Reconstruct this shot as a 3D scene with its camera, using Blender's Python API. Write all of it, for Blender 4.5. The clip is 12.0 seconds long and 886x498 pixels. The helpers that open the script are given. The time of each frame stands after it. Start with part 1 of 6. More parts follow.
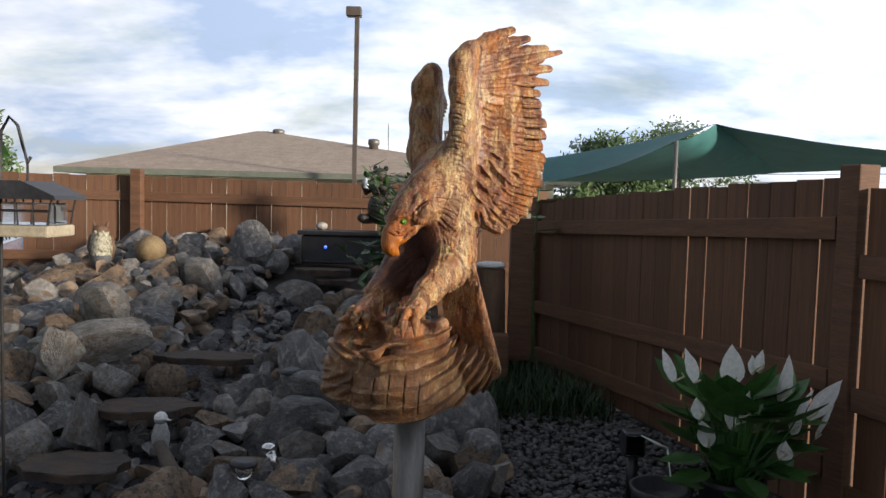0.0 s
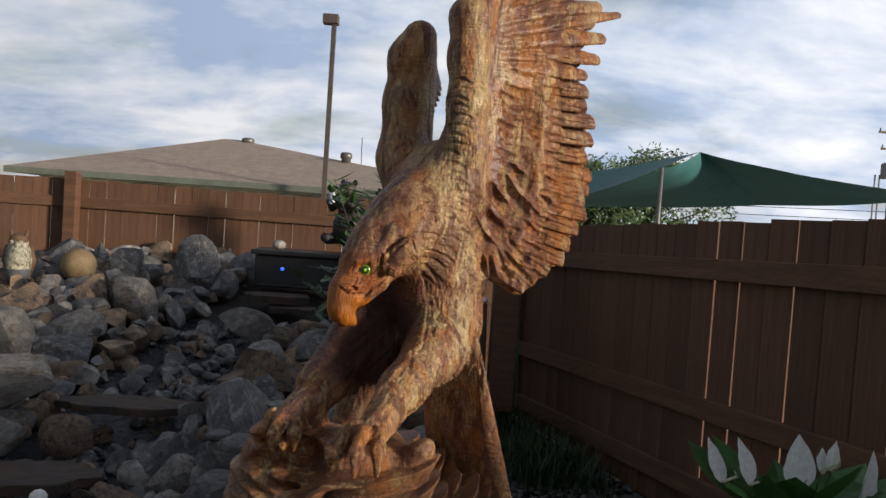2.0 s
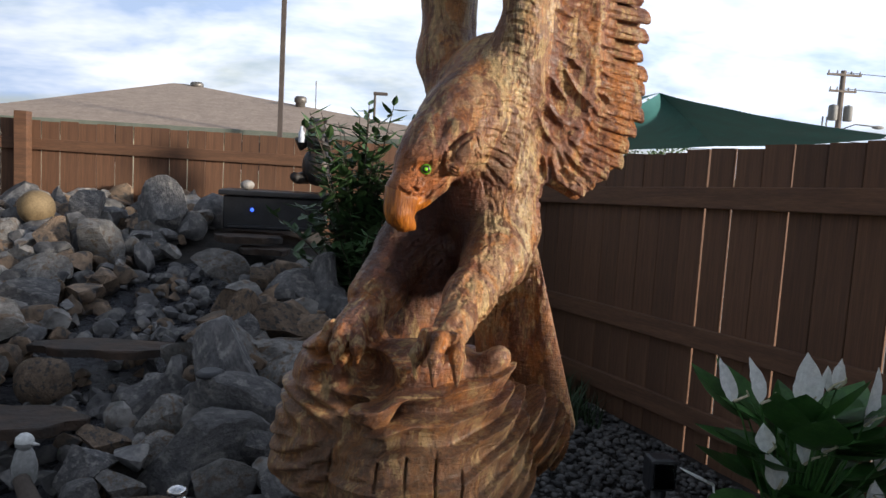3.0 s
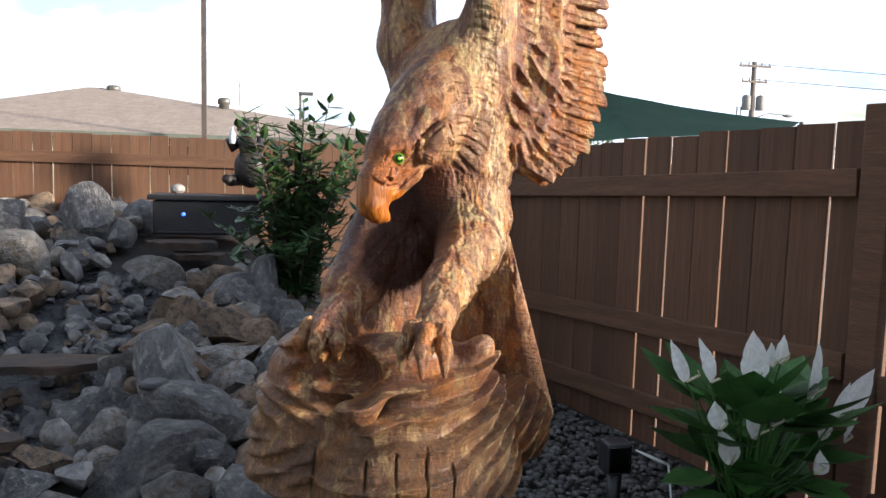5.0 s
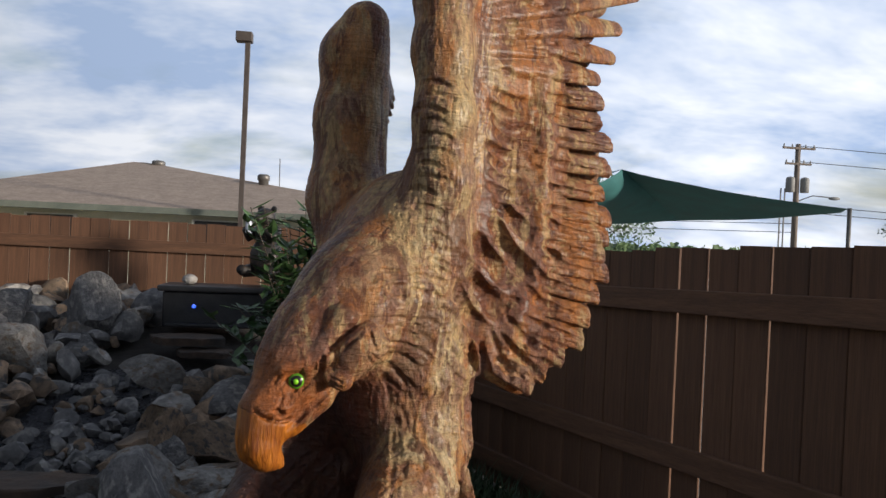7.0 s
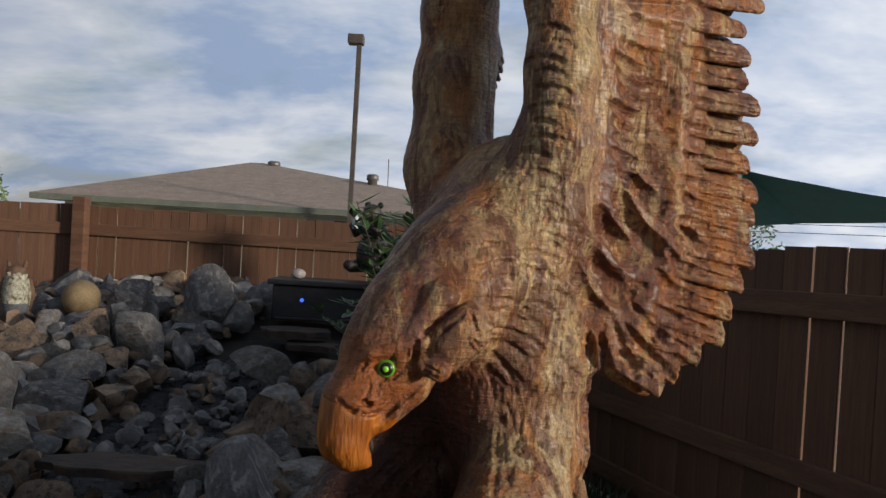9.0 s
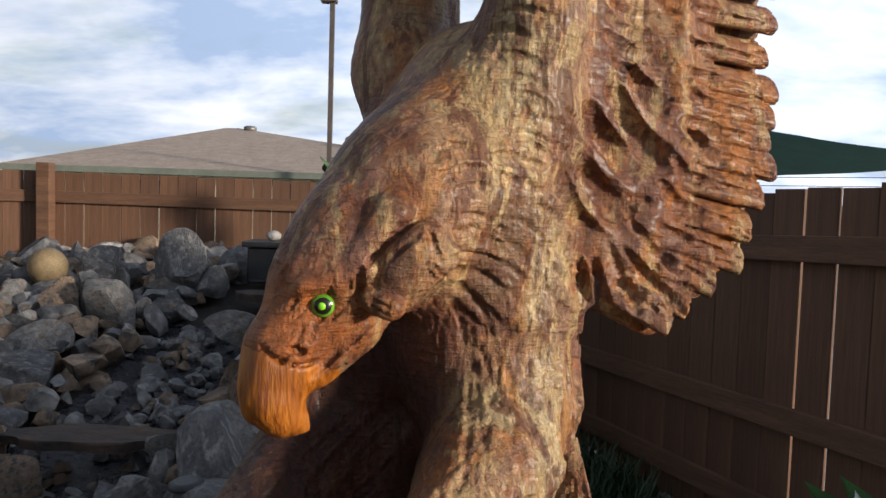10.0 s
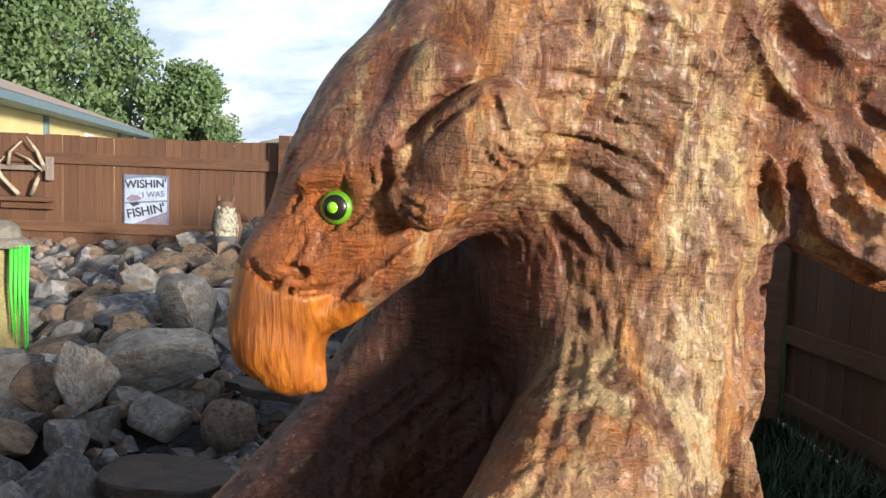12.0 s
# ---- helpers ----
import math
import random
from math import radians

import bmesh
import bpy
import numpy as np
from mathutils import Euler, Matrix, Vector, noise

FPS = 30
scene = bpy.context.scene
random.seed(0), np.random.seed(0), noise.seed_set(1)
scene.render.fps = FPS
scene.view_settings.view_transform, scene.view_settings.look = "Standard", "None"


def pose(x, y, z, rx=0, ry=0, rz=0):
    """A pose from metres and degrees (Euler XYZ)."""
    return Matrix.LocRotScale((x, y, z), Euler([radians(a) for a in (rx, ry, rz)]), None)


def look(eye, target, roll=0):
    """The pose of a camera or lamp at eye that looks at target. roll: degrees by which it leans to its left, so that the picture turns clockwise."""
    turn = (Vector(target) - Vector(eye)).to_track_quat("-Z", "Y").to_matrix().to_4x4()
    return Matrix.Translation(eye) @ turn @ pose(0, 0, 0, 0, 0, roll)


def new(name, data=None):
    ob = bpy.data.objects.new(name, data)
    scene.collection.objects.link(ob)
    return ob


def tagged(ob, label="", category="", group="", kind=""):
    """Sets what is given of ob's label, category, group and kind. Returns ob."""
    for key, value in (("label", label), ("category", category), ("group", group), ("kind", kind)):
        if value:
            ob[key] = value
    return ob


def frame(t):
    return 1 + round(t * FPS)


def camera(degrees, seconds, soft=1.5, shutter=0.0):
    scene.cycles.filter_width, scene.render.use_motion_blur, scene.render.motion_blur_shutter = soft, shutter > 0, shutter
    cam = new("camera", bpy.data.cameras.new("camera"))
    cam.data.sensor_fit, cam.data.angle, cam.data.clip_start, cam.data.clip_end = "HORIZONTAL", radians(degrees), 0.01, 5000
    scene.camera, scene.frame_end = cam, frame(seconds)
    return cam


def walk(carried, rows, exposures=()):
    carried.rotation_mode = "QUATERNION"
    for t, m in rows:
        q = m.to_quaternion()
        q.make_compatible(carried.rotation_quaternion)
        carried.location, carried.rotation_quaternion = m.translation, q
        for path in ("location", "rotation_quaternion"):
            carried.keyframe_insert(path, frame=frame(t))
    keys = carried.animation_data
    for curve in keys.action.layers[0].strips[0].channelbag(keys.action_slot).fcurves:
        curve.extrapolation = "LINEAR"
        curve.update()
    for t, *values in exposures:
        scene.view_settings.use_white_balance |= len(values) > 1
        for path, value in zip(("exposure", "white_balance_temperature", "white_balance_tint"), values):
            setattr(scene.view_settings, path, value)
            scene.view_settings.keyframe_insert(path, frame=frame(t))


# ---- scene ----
cam = camera(60.7, 12.0)
PATH = [
    (0, (0.012, 0.045, 1.781), (0.0, 2.041, 1.652), 1.5),
    (0.5, (0.126, 0.406, 1.813), (0.042, 2.399, 1.676), 3.1),
    (1, (0.028, 0.625, 1.816), (0.173, 2.62, 1.806), 2.8),
    (1.5, (-0.071, 0.876, 1.813), (0.154, 2.862, 1.726), 3.3),
    (2, (-0.036, 1.083, 1.818), (0.029, 3.08, 1.74), 3.9),
    (2.5, (-0.147, 1.193, 1.803), (0.01, 3.182, 1.669), 4.2),
    (3, (-0.243, 1.203, 1.705), (-0.048, 3.183, 1.496), 3.3),
    (3.5, (-0.234, 1.236, 1.666), (0.002, 3.21, 1.442), 1.9),
    (5.5, (-0.34, 1.242, 1.707), (0.102, 3.183, 1.508), 2.3),
    (6, (-0.275, 1.337, 1.791), (0.223, 3.262, 1.578), 2.9),
    (6.5, (-0.091, 1.514, 1.855), (0.187, 3.491, 1.73), 3.1),
    (8.3, (-0.1, 1.773, 1.922), (0.165, 3.753, 2.021), 1.8),
    (8.5, (-0.097, 1.777, 1.886), (0.094, 3.768, 1.923), 2.5),
    (9, (-0.082, 1.794, 1.853), (-0.092, 3.794, 1.826), 3.3),
    (9.5, (-0.07, 1.861, 1.803), (-0.115, 3.856, 1.664), 2.1),
    (10, (-0.052, 1.984, 1.797), (-0.012, 3.98, 1.674), 1.8),
    (10.5, (0.04, 2.151, 1.778), (-0.203, 4.125, 1.573), 4.2),
    (11, (0.04, 2.254, 1.758), (-0.395, 4.195, 1.555), 3.5),
    (11.5, (0.015, 2.277, 1.748), (-0.529, 4.187, 1.505), 4.0),
    (12, (0.044, 2.228, 1.726), (-0.504, 4.141, 1.528), 2.3),
]
EXPOSURE = [(0, 0.02), (0.5, -0.18), (1, -0.38), (1.5, -0.55), (2, -0.5), (2.5, -0.4), (3, 0.0), (3.5, 0.15), (5.5, 0.85), (6, 0.62), (6.5, 0.05),
            (8.3, -1.05), (8.5, -1.0), (9, -0.8), (9.5, -0.45), (10, -0.15), (10.5, 0.0), (11, 0.3), (12, 0.4)]
walk(cam, [(t, look(eye, target, roll)) for t, eye, target, roll in PATH], [(t, stops, 6350 if t < 3 else 6100, 8) for t, stops in EXPOSURE])


# ---- world, sun ----
SUN_TO = Vector((0.85, -0.45, 0.170)).normalized()
GLOW_TO = Vector((0.72, 0.66, 0.2)).normalized()
world = bpy.data.worlds.new("sky")
scene.world = world
world.use_nodes = True
wn, wl = world.node_tree.nodes, world.node_tree.links
wn.clear()


def wnode(kind, **values):
    n = wn.new(kind)
    for key, value in values.items():
        n.inputs[key].default_value = value
    return n


wout = wn.new("ShaderNodeOutputWorld")
bg = wn.new("ShaderNodeBackground")
sky = wn.new("ShaderNodeTexSky")
sky.sky_type = "NISHITA"
sky.sun_disc = False
sky.sun_elevation = math.asin(SUN_TO.z)
sky.sun_rotation = math.atan2(SUN_TO.x, SUN_TO.y)
sky.air_density, sky.dust_density = 1.2, 1.5
wtc = wn.new("ShaderNodeTexCoord")
wsep = wn.new("ShaderNodeSeparateXYZ")
wl.new(wtc.outputs["Generated"], wsep.inputs[0])
wz = wn.new("ShaderNodeMath")
wz.operation = "MAXIMUM"
wz.inputs[1].default_value = 0.0
wl.new(wsep.outputs["Z"], wz.inputs[0])
wz2 = wn.new("ShaderNodeMath")
wz2.operation = "ADD"
wz2.inputs[1].default_value = 0.30
wl.new(wz.outputs[0], wz2.inputs[0])
wdx = wn.new("ShaderNodeMath")
wdx.operation = "DIVIDE"
wdy = wn.new("ShaderNodeMath")
wdy.operation = "DIVIDE"
wl.new(wsep.outputs["X"], wdx.inputs[0])
wl.new(wz2.outputs[0], wdx.inputs[1])
wl.new(wsep.outputs["Y"], wdy.inputs[0])
wl.new(wz2.outputs[0], wdy.inputs[1])
wcom = wn.new("ShaderNodeCombineXYZ")
wl.new(wdx.outputs[0], wcom.inputs[0])
wl.new(wdy.outputs[0], wcom.inputs[1])
wmap = wn.new("ShaderNodeMapping")
wmap.inputs["Scale"].default_value = (0.9, 1.25, 1)
wmap.inputs["Location"].default_value = (0.35, 0.6, 0)
wl.new(wcom.outputs[0], wmap.inputs[0])
wno = wnode("ShaderNodeTexNoise", Scale=1.15, Detail=7.0, Roughness=0.55, Distortion=0.35)
wl.new(wmap.outputs[0], wno.inputs["Vector"])
wramp = wn.new("ShaderNodeValToRGB")
wramp.color_ramp.elements[0].position = 0.22
wramp.color_ramp.elements[1].position = 0.50
wl.new(wno.outputs["Fac"], wramp.inputs[0])
# cloud tone: grey undersides and bright lit parts
wno2 = wnode("ShaderNodeTexNoise", Scale=1.9, Detail=5.0, Roughness=0.6, Distortion=0.2)
wl.new(wmap.outputs[0], wno2.inputs["Vector"])
wramp2 = wn.new("ShaderNodeValToRGB")
wramp2.color_ramp.elements[0].position = 0.38
wramp2.color_ramp.elements[0].color = (0.50, 0.61, 0.83, 1)
wramp2.color_ramp.elements[1].position = 0.64
wramp2.color_ramp.elements[1].color = (1.12, 1.10, 1.12, 1)
wl.new(wno2.outputs["Fac"], wramp2.inputs[0])
# the sky is brighter toward the west
wdot = wn.new("ShaderNodeVectorMath")
wdot.operation = "DOT_PRODUCT"
wl.new(wtc.outputs["Generated"], wdot.inputs[0])
wdot.inputs[1].default_value = GLOW_TO
wgl = wn.new("ShaderNodeMapRange")
wgl.inputs["From Min"].default_value = -0.7
wgl.inputs["From Max"].default_value = 0.95
wgl.inputs["To Min"].default_value = 0.42
wgl.inputs["To Max"].default_value = 1.20
wl.new(wdot.outputs["Value"], wgl.inputs["Value"])
wcl = wn.new("ShaderNodeVectorMath")
wcl.operation = "SCALE"
wl.new(wramp2.outputs[0], wcl.inputs[0])
wzen = wn.new("ShaderNodeMapRange")
for key, value in (("From Min", 0.30), ("From Max", 0.95), ("To Min", 1.0), ("To Max", 0.45)):
    wzen.inputs[key].default_value = value
wl.new(wsep.outputs["Z"], wzen.inputs["Value"])
wgz = wn.new("ShaderNodeMath")
wgz.operation = "MULTIPLY"
wl.new(wgl.outputs[0], wgz.inputs[0])
wl.new(wzen.outputs[0], wgz.inputs[1])
wl.new(wgz.outputs[0], wcl.inputs["Scale"])
wsk = wn.new("ShaderNodeVectorMath")
wsk.operation = "SCALE"
wsk.inputs["Scale"].default_value = 0.12
wl.new(sky.outputs[0], wsk.inputs[0])
wmix = wn.new("ShaderNodeMix")
wmix.data_type = "RGBA"
wl.new(wramp.outputs[0], wmix.inputs["Factor"])
wl.new(wsk.outputs[0], wmix.inputs[6])
wl.new(wcl.outputs[0], wmix.inputs[7])
wl.new(wmix.outputs[2], bg.inputs[0])
bg.inputs[1].default_value = 1.1
wl.new(bg.outputs[0], wout.inputs[0])

sun_data = bpy.data.lights.new("sun", "SUN")
sun_data.energy, sun_data.angle, sun_data.color = 6.3, radians(6.0), (1.0, 0.85, 0.68)
sun = new("sun", sun_data)
sun.matrix_world = look(SUN_TO * 30, (0, 0, 0))


# ---- materials ----
def material(name, dark, light, scale=6.0, rough=0.7, metal=0.0, bump=0.3, stretch=(1, 1, 1), detail=6.0,
             third=None, fine=60.0, depth=0.01, spread=(0.32, 0.68), per_object=0.0, spec=0.5, coat=0.0, coords="Object", island=0.0):
    """A surface of two or three colours mixed by noise at two sizes, with fine relief."""
    m = bpy.data.materials.new(name)
    m.use_nodes = True
    n, l = m.node_tree.nodes, m.node_tree.links
    b = n["Principled BSDF"]
    tc = n.new("ShaderNodeTexCoord")
    mp = n.new("ShaderNodeMapping")
    mp.inputs["Scale"].default_value = stretch
    l.new(tc.outputs[coords], mp.inputs[0])
    big = n.new("ShaderNodeTexNoise")
    big.inputs["Scale"].default_value, big.inputs["Detail"].default_value = scale, detail
    big.inputs["Roughness"].default_value = 0.6
    l.new(mp.outputs[0], big.inputs["Vector"])
    ramp = n.new("ShaderNodeValToRGB")
    ramp.color_ramp.elements[0].position, ramp.color_ramp.elements[1].position = spread
    ramp.color_ramp.elements[0].color = (*dark, 1)
    ramp.color_ramp.elements[1].color = (*light, 1)
    l.new(big.outputs["Fac"], ramp.inputs[0])
    small = n.new("ShaderNodeTexNoise")
    small.inputs["Scale"].default_value, small.inputs["Detail"].default_value = fine, 8.0
    small.inputs["Roughness"].default_value = 0.65
    l.new(mp.outputs[0], small.inputs["Vector"])
    colour = ramp.outputs[0]
    if third:
        r3 = n.new("ShaderNodeValToRGB")
        r3.color_ramp.elements[0].position, r3.color_ramp.elements[1].position = 0.54, 0.64
        other = n.new("ShaderNodeTexNoise")
        other.inputs["Scale"].default_value, other.inputs["Detail"].default_value = scale * 1.7, 5.0
        off = n.new("ShaderNodeVectorMath")
        off.inputs[1].default_value = (7.3, 2.1, 4.4)
        l.new(mp.outputs[0], off.inputs[0])
        l.new(off.outputs[0], other.inputs["Vector"])
        l.new(other.outputs["Fac"], r3.inputs[0])
        mix3 = n.new("ShaderNodeMix")
        mix3.data_type = "RGBA"
        l.new(r3.outputs[0], mix3.inputs["Factor"])
        l.new(colour, mix3.inputs[6])
        mix3.inputs[7].default_value = (*third, 1)
        colour = mix3.outputs[2]
    grain = n.new("ShaderNodeMapRange")
    grain.inputs["From Min"].default_value, grain.inputs["From Max"].default_value = 0.3, 0.7
    grain.inputs["To Min"].default_value, grain.inputs["To Max"].default_value = 0.72, 1.2
    l.new(small.outputs["Fac"], grain.inputs["Value"])
    scaled = n.new("ShaderNodeVectorMath")
    scaled.operation = "SCALE"
    l.new(colour, scaled.inputs[0])
    l.new(grain.outputs[0], scaled.inputs["Scale"])
    out = scaled.outputs[0]
    if per_object:
        info = n.new("ShaderNodeObjectInfo")
        pr = n.new("ShaderNodeMapRange")
        pr.inputs["To Min"].default_value, pr.inputs["To Max"].default_value = 1 - per_object, 1 + per_object
        l.new(info.outputs["Random"], pr.inputs["Value"])
        s2 = n.new("ShaderNodeVectorMath")
        s2.operation = "SCALE"
        l.new(out, s2.inputs[0])
        l.new(pr.outputs[0], s2.inputs["Scale"])
        out = s2.outputs[0]
    if island:
        geo = n.new("ShaderNodeNewGeometry")
        ir = n.new("ShaderNodeMapRange")
        ir.inputs["To Min"].default_value, ir.inputs["To Max"].default_value = 1 - island, 1 + island
        l.new(geo.outputs["Random Per Island"], ir.inputs["Value"])
        s3 = n.new("ShaderNodeVectorMath")
        s3.operation = "SCALE"
        l.new(out, s3.inputs[0])
        l.new(ir.outputs[0], s3.inputs["Scale"])
        out = s3.outputs[0]
    l.new(out, b.inputs["Base Color"])
    rr = n.new("ShaderNodeMapRange")
    rr.inputs["To Min"].default_value, rr.inputs["To Max"].default_value = max(0.04, rough - 0.15), min(1, rough + 0.15)
    l.new(big.outputs["Fac"], rr.inputs["Value"])
    l.new(rr.outputs[0], b.inputs["Roughness"])
    b.inputs["Metallic"].default_value = metal
    b.inputs["Specular IOR Level"].default_value = spec
    b.inputs["Coat Weight"].default_value = coat
    b.inputs["Coat Roughness"].default_value = 0.15
    if bump:
        bp = n.new("ShaderNodeBump")
        bp.inputs["Strength"].default_value, bp.inputs["Distance"].default_value = bump, depth
        l.new(small.outputs["Fac"], bp.inputs["Height"])
        l.new(bp.outputs[0], b.inputs["Normal"])
    return m


FENCE = material("fence_stain", (0.098, 0.046, 0.025), (0.165, 0.083, 0.045), 3.0, 0.75, bump=0.35, stretch=(6, 6, 0.5), fine=18, per_object=0.16)
RAIL = material("fence_rail_stain", (0.100, 0.048, 0.026), (0.165, 0.083, 0.045), 3.0, 0.75, bump=0.35, stretch=(0.7, 0.7, 7), fine=18, per_object=0.1)
ROCK_SET = {
    "dark": dict(dark=(0.075, 0.074, 0.078), light=(0.19, 0.182, 0.18), scale=2.2, third=(0.26, 0.248, 0.232)),
    "pale": dict(dark=(0.14, 0.132, 0.124), light=(0.36, 0.34, 0.32), scale=2.5, third=(0.20, 0.15, 0.11)),
    "tan": dict(dark=(0.12, 0.086, 0.060), light=(0.29, 0.205, 0.140), scale=2.5, third=(0.075, 0.068, 0.064)),
}
ROCK_NEAR = {k: material(k + "_boulder", rough=0.85, bump=0.7, fine=9, depth=0.05, per_object=0.38, **v) for k, v in ROCK_SET.items()}
ROCK_FAR = {k: material(k + "_boulder_heap", rough=0.85, bump=0.7, fine=14, depth=0.03, island=0.40, **{**v, "scale": 7.0}) for k, v in ROCK_SET.items()}
SOIL = material("dark_soil", (0.014, 0.012, 0.011), (0.045, 0.039, 0.034), 5, 0.95, bump=0.7, fine=22, depth=0.03)
GRAVEL = material("river_gravel", (0.045, 0.044, 0.046), (0.125, 0.12, 0.115), 9, 0.7, bump=0.3, island=0.5)
GROUND = material("pale_gravel_yard", (0.26, 0.24, 0.20), (0.42, 0.40, 0.35), 0.8, 0.95, bump=0.5, fine=30)
SLAB = material("flagstone", (0.022, 0.018, 0.016), (0.085, 0.052, 0.034), 5, 0.75, bump=1.0, fine=12, depth=0.03)
WATER = material("wet_stream", (0.010, 0.011, 0.016), (0.05, 0.05, 0.06), 14, 0.28, bump=0.9, fine=24, depth=0.04)
ROOF = material("tan_shingles", (0.30, 0.235, 0.19), (0.42, 0.335, 0.275), 2, 0.9, bump=0.4, fine=9)
WALLP = material("cream_siding", (0.50, 0.50, 0.40), (0.60, 0.59, 0.48), 2, 0.8, bump=0.1)
TRIMG = material("grey_green_trim", (0.12, 0.14, 0.12), (0.18, 0.20, 0.17), 3, 0.7, bump=0.1)
YELLOW = material("yellow_siding", (0.62, 0.52, 0.22), (0.72, 0.62, 0.30), 1, 0.7, bump=0.1)
BLUETRIM = material("blue_grey_trim", (0.10, 0.16, 0.19), (0.15, 0.22, 0.25), 3, 0.6, bump=0.1)
STEEL = material("galvanised_steel", (0.15, 0.14, 0.13), (0.26, 0.25, 0.24), 5, 0.5, metal=0.6, bump=0.1, stretch=(1, 1, 0.2))
DARKM = material("dark_metal", (0.02, 0.021, 0.023), (0.055, 0.055, 0.06), 6, 0.5, metal=0.3, bump=0.15)
PLASTIC = material("black_plastic", (0.012, 0.012, 0.014), (0.03, 0.03, 0.034), 6, 0.4, bump=0.1)
TARP = material("green_shade_cloth", (0.022, 0.110, 0.112), (0.042, 0.170, 0.168), 1.5, 0.7, bump=0.2, fine=40)
POLEM = material("brown_pole_paint", (0.07, 0.055, 0.05), (0.11, 0.09, 0.08), 3, 0.6, bump=0.1)
PALEWOOD = material("weathered_pole", (0.16, 0.13, 0.11), (0.26, 0.22, 0.19), 3, 0.85, bump=0.3, stretch=(3, 3, 0.4))
LEAF = material("leaf_green", (0.030, 0.090, 0.022), (0.075, 0.185, 0.042), 9, 0.45, bump=0.15, per_object=0.25)
BUSH = material("bush_leaf", (0.035, 0.085, 0.026), (0.11, 0.20, 0.070), 9, 0.5, bump=0.15, per_object=0.25)
TREEL = material("tree_leaf", (0.045, 0.090, 0.030), (0.12, 0.19, 0.065), 1.2, 0.6, bump=0.1)
BARK = material("bark", (0.06, 0.045, 0.035), (0.13, 0.10, 0.08), 5, 0.9, bump=0.6, stretch=(3, 3, 0.6))
WHITE = material("white_spathe", (0.82, 0.82, 0.80), (0.92, 0.92, 0.90), 9, 0.55, bump=0.15)
# thin petals let light through
wt = WHITE.node_tree
petal = wt.nodes["Principled BSDF"]
glow_through = wt.nodes.new("ShaderNodeBsdfTranslucent")
glow_through.inputs["Color"].default_value = (0.9, 0.92, 0.88, 1)
both = wt.nodes.new("ShaderNodeMixShader")
both.inputs[0].default_value = 0.4
wt.links.new(petal.outputs[0], both.inputs[1])
wt.links.new(glow_through.outputs[0], both.inputs[2])
for node_ in wt.nodes:
    if node_.type == "OUTPUT_MATERIAL":
        wt.links.new(both.outputs[0], node_.inputs["Surface"])
GRASS = material("grass_blade", (0.012, 0.032, 0.009), (0.035, 0.070, 0.020), 3, 0.6, bump=0)


# ---- mesh helpers ----
def mesh_object(name, bm, mat, parent=None, smooth=False):
    me = bpy.data.meshes.new(name)
    bm.to_mesh(me)
    bm.free()
    for m in (mat if isinstance(mat, (list, tuple)) else [mat]):
        me.materials.append(m)
    if smooth:
        me.shade_smooth()
    ob = new(name, me)
    if parent:
        ob.parent = parent
    return ob


def part(name, bm, mat, parent, label="", smooth=False):
    ob = mesh_object(name, bm, mat, parent, smooth)
    if label:
        tagged(ob, label)
    return ob


def thing(name, label, category, at=(0, 0, 0), group="", kind="", turn=0):
    ob = new(name)
    ob.matrix_basis = pose(*at, 0, 0, turn)
    return tagged(ob, label, category, group, kind)


def box(bm, lo, hi, bevel=0.0, m=None):
    lo, hi = Vector(lo), Vector(hi)
    g = bmesh.ops.create_cube(bm, size=1.0)
    vs = g["verts"]
    for v in vs:
        v.co = Vector([(lo[i] + hi[i]) / 2 + v.co[i] * (hi[i] - lo[i]) for i in range(3)])
    if bevel:
        es = list({e for v in vs for e in v.link_edges})
        r = bmesh.ops.bevel(bm, geom=es, offset=bevel, segments=2, affect="EDGES", profile=0.6)
        vs = list({v for f in r["faces"] for v in f.verts} | {v for v in vs if v.is_valid})
    if m is not None:
        bmesh.ops.transform(bm, matrix=m, verts=[v for v in vs if v.is_valid])
    return bm


def tube(bm, points, radii, sides=10, caps=True, flat=1.0):
    """A tube through points with its own radius at each."""
    points = [Vector(p) for p in points]
    if not isinstance(radii, (list, tuple)):
        radii = [radii] * len(points)
    rings = []
    for i, p in enumerate(points):
        d = (points[min(i + 1, len(points) - 1)] - points[max(i - 1, 0)]).normalized()
        a = d.orthogonal().normalized() if abs(d.z) > 0.95 else d.cross(Vector((0, 0, 1))).normalized()
        if abs(d.z) > 0.95:
            a = d.cross(Vector((0, 1, 0))).normalized()
        b = d.cross(a)
        rings.append([bm.verts.new(p + radii[i] * (math.cos(2 * math.pi * k / sides) * a + flat * math.sin(2 * math.pi * k / sides) * b)) for k in range(sides)])
    for r0, r1 in zip(rings, rings[1:]):
        for k in range(sides):
            bm.faces.new((r0[k], r0[(k + 1) % sides], r1[(k + 1) % sides], r1[k]))
    if caps:
        bm.faces.new(rings[0][::-1])
        bm.faces.new(rings[-1])
    return bm


def ball(bm, c, r, scale=(1, 1, 1), subdiv=2):
    g = bmesh.ops.create_icosphere(bm, subdivisions=subdiv, radius=r)
    for v in g["verts"]:
        v.co = Vector(c) + Vector([v.co[i] * scale[i] for i in range(3)])
    return bm


